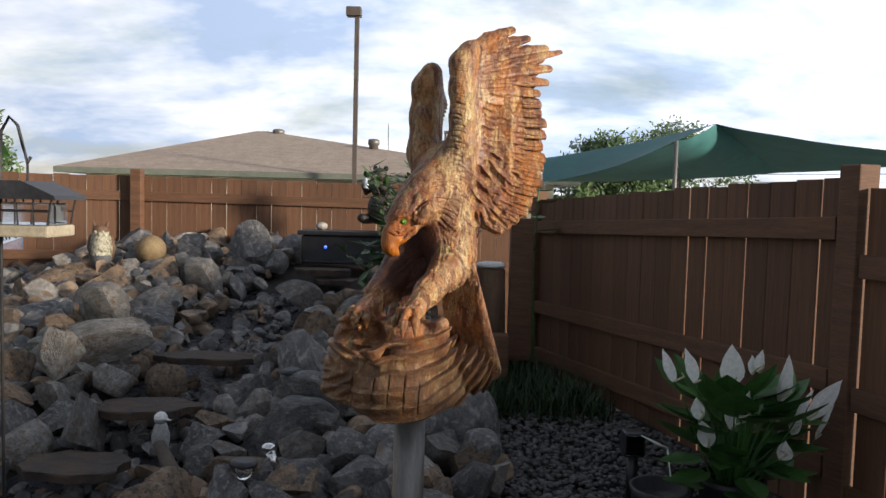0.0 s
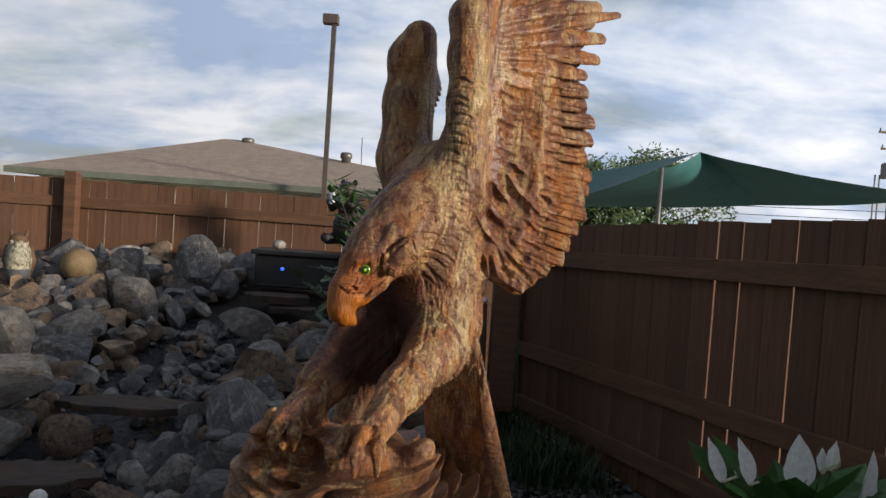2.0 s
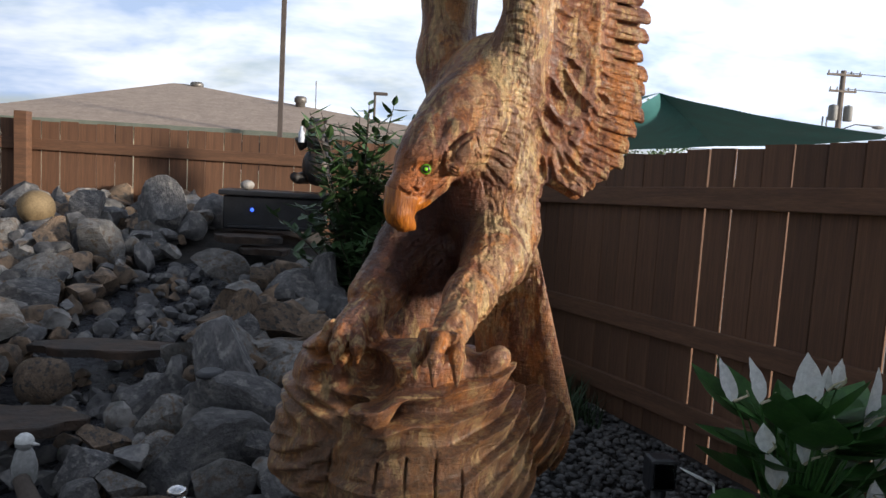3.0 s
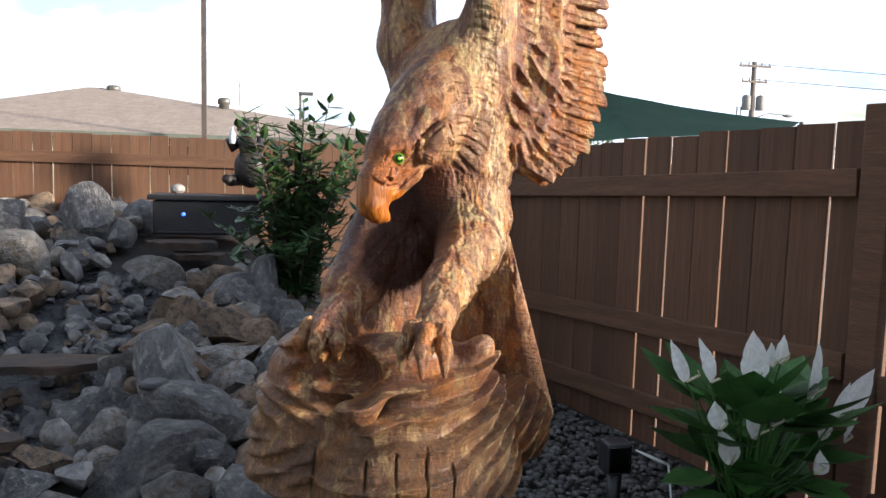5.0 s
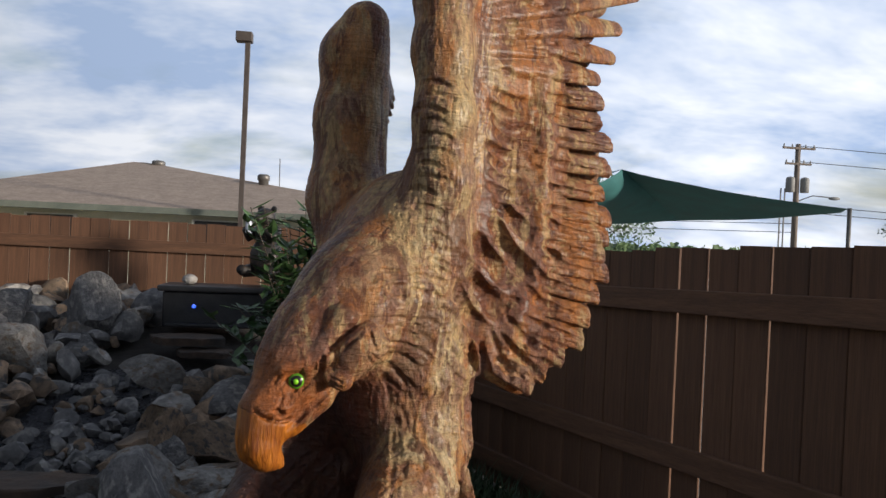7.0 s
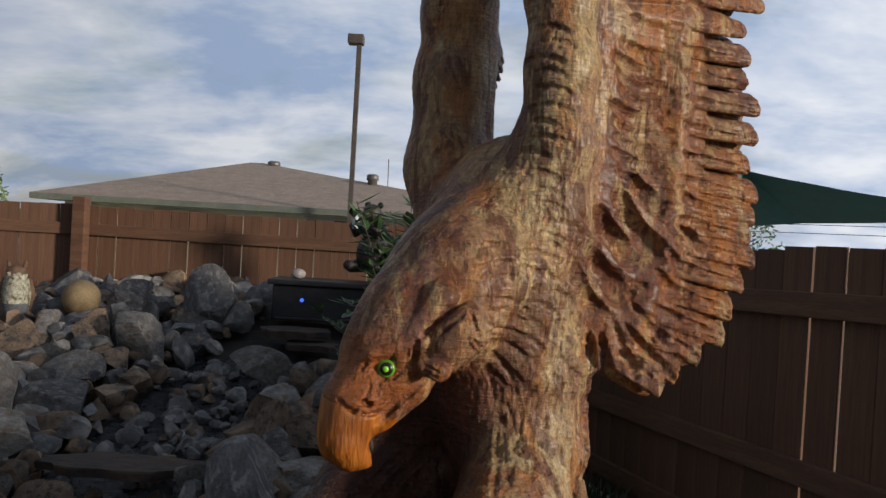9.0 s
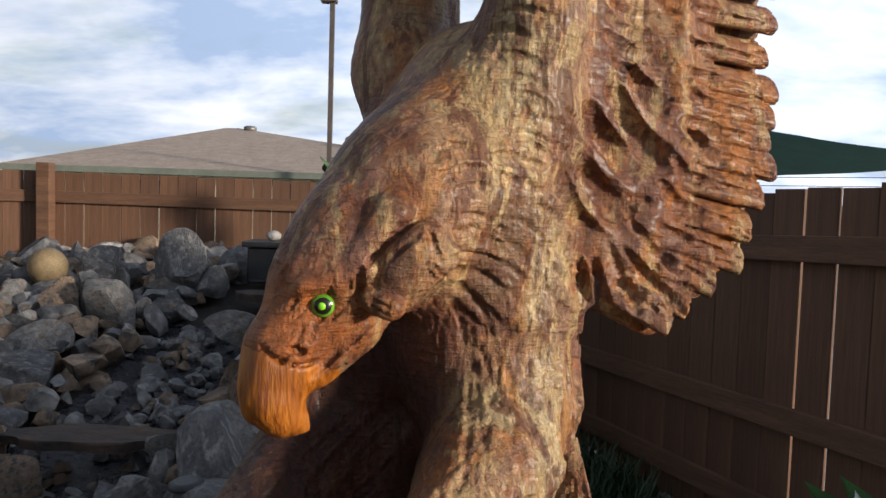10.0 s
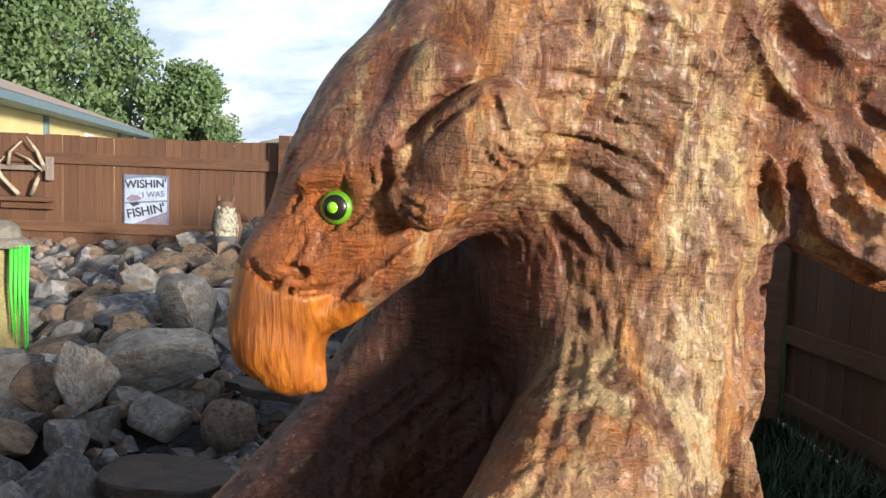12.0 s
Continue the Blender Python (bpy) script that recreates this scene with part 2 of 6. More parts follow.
def lathe(bm, profile, sides=20, at=(0, 0, 0)):
    """A turned shape from (radius, height) pairs."""
    rings = [[bm.verts.new((at[0] + r * math.cos(2 * math.pi * k / sides), at[1] + r * math.sin(2 * math.pi * k / sides), at[2] + z)) for k in range(sides)] for r, z in profile]
    for r0, r1 in zip(rings, rings[1:]):
        for k in range(sides):
            bm.faces.new((r0[k], r0[(k + 1) % sides], r1[(k + 1) % sides], r1[k]))
    bm.faces.new(rings[0][::-1])
    bm.faces.new(rings[-1])
    return bm


def leaf_blade(bm, base, tip, width, up, fold=0.25, droop=0.15, segs=5):
    """A pointed leaf with a folded midrib that bends downwards toward its tip."""
    base, tip, up = Vector(base), Vector(tip), Vector(up)
    d = tip - base
    side = d.cross(up).normalized()
    up = side.cross(d).normalized()
    prev = None
    for i in range(segs + 1):
        t = i / segs
        w = width * math.sin(math.pi * min(1, 0.06 + 0.94 * t) ** 0.8) if i < segs else 0
        c = base + d * t - up * droop * d.length * (t * t - t) * -1
        row = [bm.verts.new(c - side * w + up * fold * w), bm.verts.new(c), bm.verts.new(c + side * w + up * fold * w)] if w > 1e-4 else [bm.verts.new(c)]
        if prev:
            if len(row) == 3 and len(prev) == 3:
                bm.faces.new((prev[0], prev[1], row[1], row[0]))
                bm.faces.new((prev[1], prev[2], row[2], row[1]))
            elif len(row) == 1 and len(prev) == 3:
                bm.faces.new((prev[0], prev[1], row[0]))
                bm.faces.new((prev[1], prev[2], row[0]))
            elif len(prev) == 1:
                bm.faces.new((prev[0], row[1], row[0]))
                bm.faces.new((prev[0], row[2], row[1]))
        prev = row
    return bm


# ---- carved eagle ----
class Carving:
    """A solid grown from smooth blends of tapered limbs on a grid, turned into one mesh."""

    def __init__(self, lo, hi, step):
        self.lo, self.step = np.array(lo), step
        self.n = np.ceil((np.array(hi) - self.lo) / step).astype(int) + 1
        self.f = np.full(self.n, 0.2, np.float32)

    def sub(self, lo, hi):
        i0 = np.maximum(0, np.floor((lo - self.lo) / self.step).astype(int))
        i1 = np.minimum(self.n, np.ceil((hi - self.lo) / self.step).astype(int) + 1)
        if (i1 <= i0).any():
            return None, None
        s = tuple(slice(a, b) for a, b in zip(i0, i1))
        g = [(np.arange(a, b) * self.step + o).astype(np.float32) for a, b, o in zip(i0, i1, self.lo)]
        return s, np.meshgrid(*g, indexing="ij", sparse=True)

    def blend(self, s, d, k, cut=False):
        f = self.f[s]
        if cut:
            d = -d
            if k > 0:
                self.f[s] = np.maximum(f, d) + k * np.clip(1 - np.abs(f - d) / k, 0, 1) ** 2 * 0.25
            else:
                self.f[s] = np.maximum(f, d)
        elif k > 0:
            self.f[s] = np.minimum(f, d) - k * np.clip(1 - np.abs(f - d) / k, 0, 1) ** 2 * 0.25
        else:
            self.f[s] = np.minimum(f, d)

    def limb(self, a, b, ra, rb, k=0.02, flat=1.0, n=None, cut=False, bulge=0.0, square=False):
        """A tapered limb from a to b; flat < 1 thins it along n."""
        a, b = np.array(a, np.float32), np.array(b, np.float32)
        r = max(ra, rb) * (1 + bulge) + k + 3 * self.step
        s, g = self.sub(np.minimum(a, b) - r, np.maximum(a, b) + r)
        if s is None:
            return
        ab = b - a
        q = [g[i] - a[i] for i in range(3)]
        t = np.clip((q[0] * ab[0] + q[1] * ab[1] + q[2] * ab[2]) / max(1e-9, float(ab @ ab)), 0, 1)
        v = [q[i] - t * ab[i] for i in range(3)]
        rad = ra + (rb - ra) * t
        if bulge:
            rad = rad * (1 + bulge * np.sin(np.pi * t))
        d2 = v[0] ** 2 + v[1] ** 2 + v[2] ** 2
        if flat < 1 and n is not None:
            n = np.array(n, np.float32)
            n = n / np.linalg.norm(n)
            w = v[0] * n[0] + v[1] * n[1] + v[2] * n[2]
            d = (np.sqrt(d2 + w * w * (1 / flat ** 2 - 1)) - rad) * (0.4 + 0.6 * flat)
        else:
            d = np.sqrt(d2) - rad
        if square:
            end = (q[0] * ab[0] + q[1] * ab[1] + q[2] * ab[2]) / max(1e-6, float(np.sqrt(ab @ ab))) - float(np.sqrt(ab @ ab)) - 0.004
            d = np.maximum(d, end)
        self.blend(s, d.astype(np.float32), k, cut)

    def chain(self, pts, rs, k=0.02, **kw):
        for a, b, ra, rb in zip(pts, pts[1:], rs, rs[1:]):
            self.limb(a, b, ra, rb, k, **kw)

    def lump(self, c, radii, turn=(0, 0, 0), k=0.02, cut=False):
        """An ellipsoid."""
        c = np.array(c, np.float32)
        R = np.array(Euler([radians(v) for v in turn]).to_matrix(), np.float32)
        r = max(radii) + k + 3 * self.step
        s, g = self.sub(c - r, c + r)
        if s is None:
            return
        q = [g[i] - c[i] for i in range(3)]
        e = 0
        for j in range(3):
            w = q[0] * R[0, j] + q[1] * R[1, j] + q[2] * R[2, j]
            e = e + (w / radii[j]) ** 2
        d = (np.sqrt(e) - 1) * (0.5 * min(radii) + 0.5 * sorted(radii)[1])
        self.blend(s, d.astype(np.float32), k, cut)

    def mesh(self):
        f = self.f
        n = f.shape
        inside = f < 0
        c = [(0, 0, 0), (1, 0, 0), (0, 1, 0), (1, 1, 0), (0, 0, 1), (1, 0, 1), (0, 1, 1), (1, 1, 1)]
        count = np.zeros([v - 1 for v in n], np.int8)
        for i, j, k in c:
            count += inside[i:n[0] - 1 + i, j:n[1] - 1 + j, k:n[2] - 1 + k]
        cells = np.argwhere((count > 0) & (count < 8))
        ids = np.full(count.shape, -1, np.int32)
        ids[tuple(cells.T)] = np.arange(len(cells))
        val = np.stack([f[cells[:, 0] + i, cells[:, 1] + j, cells[:, 2] + k] for i, j, k in c], 1)
        pos, tot = np.zeros((len(cells), 3)), np.zeros(len(cells))
        for a in range(8):
            for b in range(a + 1, 8):
                if sum(abs(x - y) for x, y in zip(c[a], c[b])) != 1:
                    continue
                cross = (val[:, a] < 0) != (val[:, b] < 0)
                t = np.where(cross, val[:, a] / np.where(cross, val[:, a] - val[:, b], 1), 0)
                pa, pb = np.array(c[a]), np.array(c[b])
                pos += np.where(cross[:, None], pa + t[:, None] * (pb - pa), 0)
                tot += cross
        pos = (pos / tot[:, None] + cells) * self.step + self.lo
        faces = []
        for ax in range(3):
            s0 = [slice(1, None)] * 3
            s1 = [slice(1, None)] * 3
            s0[ax], s1[ax] = slice(0, -1), slice(1, None)
            A, B = inside[tuple(s0)], inside[tuple(s1)]
            off = np.ones(3, int)
            off[ax] = 0
            u, v = [(1, 2), (2, 0), (0, 1)][ax]
            for first, flip in ((A & ~B, False), (~A & B, True)):
                e = np.argwhere(first) + off
                if not len(e):
                    continue
                du, dv = np.zeros(3, int), np.zeros(3, int)
                du[u], dv[v] = 1, 1
                ok = (e < np.array(count.shape)).all(1)
                e = e[ok]
                q = [ids[tuple((e - o).T)] for o in (du + dv, dv, np.zeros(3, int), du)]
                q = np.stack(q[::-1] if flip else q, 1)
                faces.append(q[(q >= 0).all(1)])
        return pos, np.concatenate(faces)


def wing_y(x, z):
    return 2.715 + 0.27 * x + 0.32 * x * min(1, max(0, (z - 1.65) / 0.35))


def wing_pt(x, z, dy=0.0):
    return (x, wing_y(x, z) + dy, z)


def bend(pts, s):
    """A point on a smooth line through evenly spaced points, s from 0 to 1."""
    k = s * (len(pts) - 1)
    i = min(int(k), len(pts) - 2)
    t = k - i
    p = [np.array(pts[min(max(i + j, 0), len(pts) - 1)], float) for j in (-1, 0, 1, 2)]
    return 0.5 * ((2 * p[1]) + (p[2] - p[0]) * t + (2 * p[0] - 5 * p[1] + 4 * p[2] - p[3]) * t ** 2 + (-p[0] + 3 * p[1] - 3 * p[2] + p[3]) * t ** 3)


def lattice(p, seed):
    """Smooth random values between 0 and 1 at points p, one per unit of space."""
    table = np.random.RandomState(seed).rand(4096)
    b = np.floor(p).astype(np.int64)
    t = p - b
    t = t * t * (3 - 2 * t)
    total = np.zeros(len(p))
    for i in (0, 1):
        for j in (0, 1):
            for k in (0, 1):
                h = ((b[:, 0] + i) * 73856093) ^ ((b[:, 1] + j) * 19349663) ^ ((b[:, 2] + k) * 83492791)
                w = (t[:, 0] if i else 1 - t[:, 0]) * (t[:, 1] if j else 1 - t[:, 1]) * (t[:, 2] if k else 1 - t[:, 2])
                total += w * table[h & 4095]
    return total


class Chisel:
    """Cuts strokes into the side of a carving that faces -y."""

    def __init__(self, c):
        self.c = c
        inside = c.f < 0
        self.y = np.where(inside.any(1), c.lo[1] + c.step * inside.argmax(1), np.nan)

    def at(self, x, z):
        i = int(round((x - self.c.lo[0]) / self.c.step))
        k = int(round((z - self.c.lo[2]) / self.c.step))
        if 0 <= i < self.y.shape[0] and 0 <= k < self.y.shape[1]:
            return float(self.y[i, k])
        return float("nan")

    def stroke(self, p, q, r0=0.004, r1=0.006, d0=0.001, d1=0.006, bow=0.0, k=0.003, n=6):
        pts, rs = [], []
        for j in range(n + 1):
            t = j / n
            x = p[0] + (q[0] - p[0]) * t - bow * (q[1] - p[1]) * math.sin(math.pi * t)
            z = p[1] + (q[1] - p[1]) * t + bow * (q[0] - p[0]) * math.sin(math.pi * t)
            y = self.at(x, z)
            if math.isnan(y) or (pts and abs(y - self.prev) > 0.025):
                break
            self.prev = y
            r = r0 + (r1 - r0) * t
            ease = math.sin(math.pi * (0.12 + 0.80 * t))
            pts.append((x, y - r + (d0 + (d1 - d0) * t) * ease, z))
            rs.append(r)
        if len(pts) > 1:
            self.c.chain(pts, rs, k=k, cut=True)


def carve_eagle(step=0.0024):
    c = Carving((-0.50, 2.26, 1.04), (0.50, 3.16, 2.46), step)
    rnd = random.Random(5)
    # trunk base with swirled ledges
    c.limb((-0.285, 2.68, 1.13), (-0.275, 2.68, 1.26), 0.135, 0.12, 0)
    c.limb((-0.13, 2.56, 1.13), (-0.10, 2.585, 1.27), 0.165, 0.105, 0.05)
    c.limb((-0.02, 2.60, 1.13), (-0.02, 2.58, 1.22), 0.115, 0.085, 0.05)
    c.lump((-0.10, 2.78, 1.20), (0.18, 0.14, 0.14), k=0.05)
    c.lump((0.105, 2.70, 1.175), (0.075, 0.09, 0.085), k=0.02)
    c.limb((-0.03, 2.555, 1.30), (0.0, 2.53, 1.365), 0.06, 0.028, 0.03)
    c.lump((-0.215, 2.465, 1.28), (0.04, 0.035, 0.035), k=0.04)
    c.limb((-0.30, 2.64, 1.34), (-0.25, 2.68, 1.36), 0.055, 0.05, 0.03)
    c.lump((-0.15, 2.60, 1.325), (0.12, 0.10, 0.055), k=0.04)
    s, (gx, gy, gz) = c.sub(c.lo, np.array((0.5, 3.16, 1.40)))
    swirl = gz - 0.08 * gx + 0.012 * np.sin(9 * gx + 5 * gy) + 0.005 * np.sin(21 * gx - 13 * gy + 2) + 0.002 * np.sin(47 * gx + 20 * gz) - 2.3 * np.maximum(0, gx + 0.13) ** 2
    frac = swirl / 0.047
    frac = frac - np.floor(frac)
    ledge = np.where(frac < 0.84, (frac / 0.84) ** 1.5, (1 - frac) / 0.16)
    amp = (0.026 + 0.008 * np.sin(6 * gx + 31 * gz)) * np.clip((gx + 0.33) / 0.12, 0.25, 1) * np.clip((1.40 - gz) / 0.05, 0, 1)
    bark = 0.006 * np.sin(gx * 95 + 7 * np.sin(gz * 30)) * np.clip((-0.22 - gx) / 0.1, 0, 1)
    c.f[s] = c.f[s] + ((0.5 - ledge) * amp + bark).astype(np.float32)
    c.f[s] = np.maximum(c.f[s], (1.088 + 0.02 * np.sin(gx * 9) - gz + 0 * gx + 0 * gy).astype(np.float32))
    c.lump((-0.238, 2.49, 1.338), (0.058, 0.13, 0.046), (0, 20, 0), k=0.006, cut=True)
    # body
    c.chain([(0.015, 2.86, 1.90), (0.008, 2.85, 1.78), (0.010, 2.84, 1.66), (0.022, 2.83, 1.56)], [0.105, 0.113, 0.104, 0.083], k=0.05)
    c.chain([(0.0, 2.81, 1.86), (-0.06, 2.76, 1.80), (-0.115, 2.72, 1.755)], [0.10, 0.085, 0.066], k=0.05)
    c.lump((0.034, 2.80, 1.71), (0.060, 0.07, 0.13), k=0.04)
    # the far thigh, and the deep hollow between it, the chin and the near leg
    c.chain([(-0.095, 2.86, 1.70), (-0.125, 2.865, 1.62), (-0.172, 2.83, 1.53), (-0.238, 2.72, 1.445)], [0.062, 0.068, 0.054, 0.043], k=0.025)
    c.limb((-0.10, 2.87, 1.52), (-0.14, 2.84, 1.33), 0.07, 0.07, 0.02)
    c.lump((-0.145, 2.690, 1.565), (0.060, 0.110, 0.112), (0, 14, 0), k=0.025, cut=True)
    c.lump((-0.120, 2.640, 1.470), (0.050, 0.090, 0.070), (0, 30, 0), k=0.02, cut=True)
    # legs, feathered thighs narrowing to the feet
    c.chain([(0.04, 2.79, 1.58), (0.015, 2.715, 1.53), (-0.05, 2.60, 1.47), (-0.095, 2.505, 1.415)], [0.080, 0.064, 0.043, 0.034], k=0.03)
    c.chain([(-0.155, 2.835, 1.52), (-0.212, 2.72, 1.448), (-0.265, 2.62, 1.40)], [0.048, 0.042, 0.036], k=0.025)
    for fx, fy, fz in ((-0.095, 2.505, 1.41), (-0.265, 2.62, 1.395)):
        for dx, dy in ((-0.055, -0.03), (-0.028, -0.065), (0.010, -0.055)):
            c.chain([(fx, fy, fz), (fx + dx * 0.7, fy + dy * 0.7, fz + 0.006), (fx + dx, fy + dy, fz - 0.022), (fx + dx * 1.05, fy + dy * 1.1, fz - (0.066 if fx > -0.2 else 0.048))], [0.022, 0.0155, 0.014, 0.004], k=0.006)
    # tail: stiff flat feathers down behind the trunk
    for j in range(4):
        c.limb((0.085 - 0.028 * j, 2.795 + 0.02 * j, 1.56), (0.185 - 0.042 * j, 2.775 + 0.034 * j, 1.17 + 0.008 * j), 0.030, 0.040, 0.004, flat=0.42, n=(-0.6, -0.8, 0.1))
    # head
    c.lump((-0.122, 2.708, 1.740), (0.085, 0.058, 0.060), (0, -40, 28), k=0.03)
    c.lump((-0.144, 2.698, 1.705), (0.050, 0.052, 0.05), k=0.03)
    c.chain([(-0.152, 2.684, 1.690), (-0.178, 2.668, 1.655), (-0.190, 2.656, 1.622)], [0.042, 0.036, 0.026], k=0.02)
    c.chain([(-0.187, 2.660, 1.632), (-0.185, 2.658, 1.614), (-0.176, 2.660, 1.600), (-0.160, 2.663, 1.589)], [0.030, 0.027, 0.019, 0.006], k=0.010)
    c.lump((-0.147, 2.660, 1.611), (0.012, 0.050, 0.012), k=0.002, cut=True)
    c.lump((-0.132, 2.660, 1.628), (0.013, 0.050, 0.013), k=0.002, cut=True)
    # lower jaw ridge from the bill to the corner of the mouth
    c.limb((-0.146, 2.664, 1.644), (-0.112, 2.676, 1.678), 0.016, 0.020, 0.012)
    c.chain([(-0.150, 2.650, 1.640), (-0.128, 2.654, 1.656), (-0.104, 2.658, 1.684)], [0.006, 0.0075, 0.006], k=0.003)
    # brow, eye socket and the mound of the nostril
    c.limb((-0.160, 2.640, 1.719), (-0.108, 2.646, 1.736), 0.007, 0.013, 0.008)
    c.lump((-0.141, 2.634, 1.703), (0.021, 0.012, 0.015), k=0.004, cut=True)
    c.lump((-0.168, 2.640, 1.668), (0.022, 0.012, 0.011), (0, -14, 0), k=0.005)
    # cheek tufts overhanging the throat
    c.lump((-0.070, 2.662, 1.738), (0.030, 0.031, 0.050), (0, 36, 0), k=0.0025)
    c.limb((-0.100, 2.646, 1.711), (-0.082, 2.640, 1.704), 0.012, 0.013, 0.003)
    c.limb((-0.066, 2.652, 1.728), (-0.044, 2.672, 1.752), 0.016, 0.024, 0.003)
    c.limb((-0.116, 2.650, 1.744), (-0.085, 2.664, 1.784), 0.012, 0.022, 0.003)
    c.chain([(-0.106, 2.644, 1.689), (-0.080, 2.640, 1.681), (-0.060, 2.648, 1.697), (-0.036, 2.664, 1.720)], [0.009, 0.011, 0.012, 0.008], k=0.0025, cut=True)
    # near wing: leading edge
    c.chain([(0.02, 2.80, 1.88), (0.05, 2.775, 1.98), (0.052, 2.77, 2.08), (0.047, 2.78, 2.18), (0.047, 2.79, 2.27), (0.075, 2.80, 2.315)], [0.075, 0.048, 0.042, 0.042, 0.043, 0.038], k=0.03)
    tips = [(0.215, 2.405), (0.365, 2.345), (0.325, 2.19), (0.352, 2.08), (0.350, 1.95), (0.338, 1.855), (0.287, 1.748), (0.203, 1.682)]
    roots = [(0.07, 2.31), (0.08, 2.26), (0.09, 2.18), (0.085, 2.08), (0.08, 1.98), (0.075, 1.90), (0.07, 1.82), (0.07, 1.76)]
    nrm = (0.38, -0.92, 0.0)

    def louvre(rx, rz, tx, tz, tilt):
        d = math.hypot(tx - rx, tz - rz)
        ux, uz = -(tz - rz) / d, (tx - rx) / d
        return (nrm[0] + tilt * ux, nrm[1], nrm[2] + tilt * uz)

    def along(s, u, drop=0.0):
        tx, tz = bend(tips, s)
        rx, rz = bend(roots, s)
        return rx + (tx - rx) * u, rz + (tz - rz) * u - drop

    # one solid panel from the leading edge to the middle ridge
    for i in range(24):
        s = i / 23
        c.limb(wing_pt(*along(s, 0.0), 0.044), wing_pt(*along(s, 0.66), 0.040), 0.034, 0.030, 0.016, flat=0.50, n=nrm)
    for s0, s1 in ((0.30, 0.45), (0.45, 0.60), (0.60, 0.75), (0.75, 0.90)):
        c.limb(wing_pt(*along(s0, 0.56), 0.030), wing_pt(*along(s1, 0.56), 0.030), 0.017, 0.017, 0.02)
    # primaries fan from the wrist, long fingers with deep cuts between them
    for p, m, q, tip in (((0.060, 2.300), (0.140, 2.368), (0.226, 2.410), 0.013), ((0.070, 2.288), (0.180, 2.352), (0.288, 2.388), 0.012), ((0.080, 2.268), (0.215, 2.328), (0.360, 2.363), 0.013),
                         ((0.090, 2.246), (0.240, 2.302), (0.424, 2.358), 0.006), ((0.095, 2.225), (0.245, 2.268), (0.378, 2.290), 0.013), ((0.100, 2.202), (0.245, 2.232), (0.366, 2.236), 0.013), ((0.100, 2.180), (0.235, 2.196), (0.334, 2.192), 0.013)):
        c.chain([wing_pt(*p, 0.040), wing_pt(*m, 0.030), wing_pt(*q, 0.024)], [0.024, 0.0290, tip + 0.004], k=0.0012, flat=0.46, n=louvre(*p, *q, 0.50))
        c.limb(wing_pt(*p, 0.056), wing_pt(m[0] * 0.45 + q[0] * 0.55, m[1] * 0.45 + q[1] * 0.55, 0.046), 0.034, 0.026, 0.004, flat=0.35, n=nrm)
    # row of blunt secondaries on the outer edge
    for i in range(15):
        s = 0.330 + 0.67 * i / 14
        e = 1.02 + 0.035 * math.sin(i * 4.1) + (0.03 if i % 3 == 0 else 0)
        p, q = along(s, 0.55, 0.004), along(s, e)
        c.limb(wing_pt(*p, 0.036), wing_pt(*q, 0.020), 0.0215, 0.0250, 0.0012, flat=0.52, n=louvre(*p, *q, 0.95), square=True)
        c.limb(wing_pt(*along(s, 0.55), 0.058), wing_pt(*along(s, 0.955), 0.046), 0.036, 0.030, 0.004, flat=0.40, n=nrm)
    ch = Chisel(c)
    # dark undercuts at the roots of the secondaries
    for i in range(15):
        s = 0.345 + 0.65 * i / 14
        w = 0.0095 + 0.002 * math.sin(i * 2.7)
        ch.stroke(along(s, 0.60), along(s, 0.80), w * 0.6, w, 0.010, 0.015, k=0.001)
        ch.stroke(along(s, 0.78), along(s, 0.99), 0.0040, 0.003, 0.007, 0.005, k=0.001)
    # saw ticks across the blunt feather ends
    for i in range(150):
        s, u = rnd.uniform(0.30, 1.0), rnd.uniform(0.90, 1.02)
        ch.stroke(along(s, u), along(s, u + 0.06), 0.0016, 0.0016, 0.002, 0.003, k=0.0006, n=4)
    # scalloped covert gouges, small and stacked above, long and leaf-shaped below
    for i in range(8):
        z = 2.130 - 0.0215 * i
        ch.stroke((0.138 + rnd.uniform(-0.008, 0.008), z + 0.004), (0.200 + rnd.uniform(-0.006, 0.008), z - 0.007), 0.008, 0.0135, 0.007, 0.019, bow=-0.12, k=0.001)
    for x0, z0, x1, z1, r in ((0.148, 1.962, 0.205, 1.915, 0.016), (0.144, 1.924, 0.206, 1.850, 0.0190), (0.113, 1.898, 0.170, 1.840, 0.0190), (0.098, 1.856, 0.156, 1.790, 0.0185), (0.076, 1.830, 0.128, 1.755, 0.0165)):
        ch.stroke((x0, z0), (x1, z1), r * 0.6, r * 1.05, r * 0.9, r * 1.35, bow=-0.06, k=0.001, n=9)
        ch.stroke((x0 + 0.006, z0 + 0.005), (x1 + 0.007, z1 + 0.006), r * 0.5, r * 0.75, r * 0.8, r * 1.1, bow=-0.10, k=0.001, n=9)
    for x0, z0, x1, z1 in ((0.213, 1.858, 0.250, 1.828), (0.203, 1.826, 0.250, 1.784), (0.168, 1.780, 0.198, 1.748), (0.232, 1.895, 0.268, 1.872), (0.236, 1.940, 0.270, 1.925)):
        ch.stroke((x0, z0), (x1, z1), 0.006, 0.0085, 0.008, 0.014, k=0.001)
    for x0, z0, x1, z1 in ((0.105, 1.752, 0.118, 1.695), (0.122, 1.752, 0.139, 1.690), (0.142, 1.758, 0.172, 1.692), (0.160, 1.752, 0.222, 1.692)):
        ch.stroke((x0, z0), (x1, z1), 0.005, 0.009, 0.006, 0.017, k=0.001)
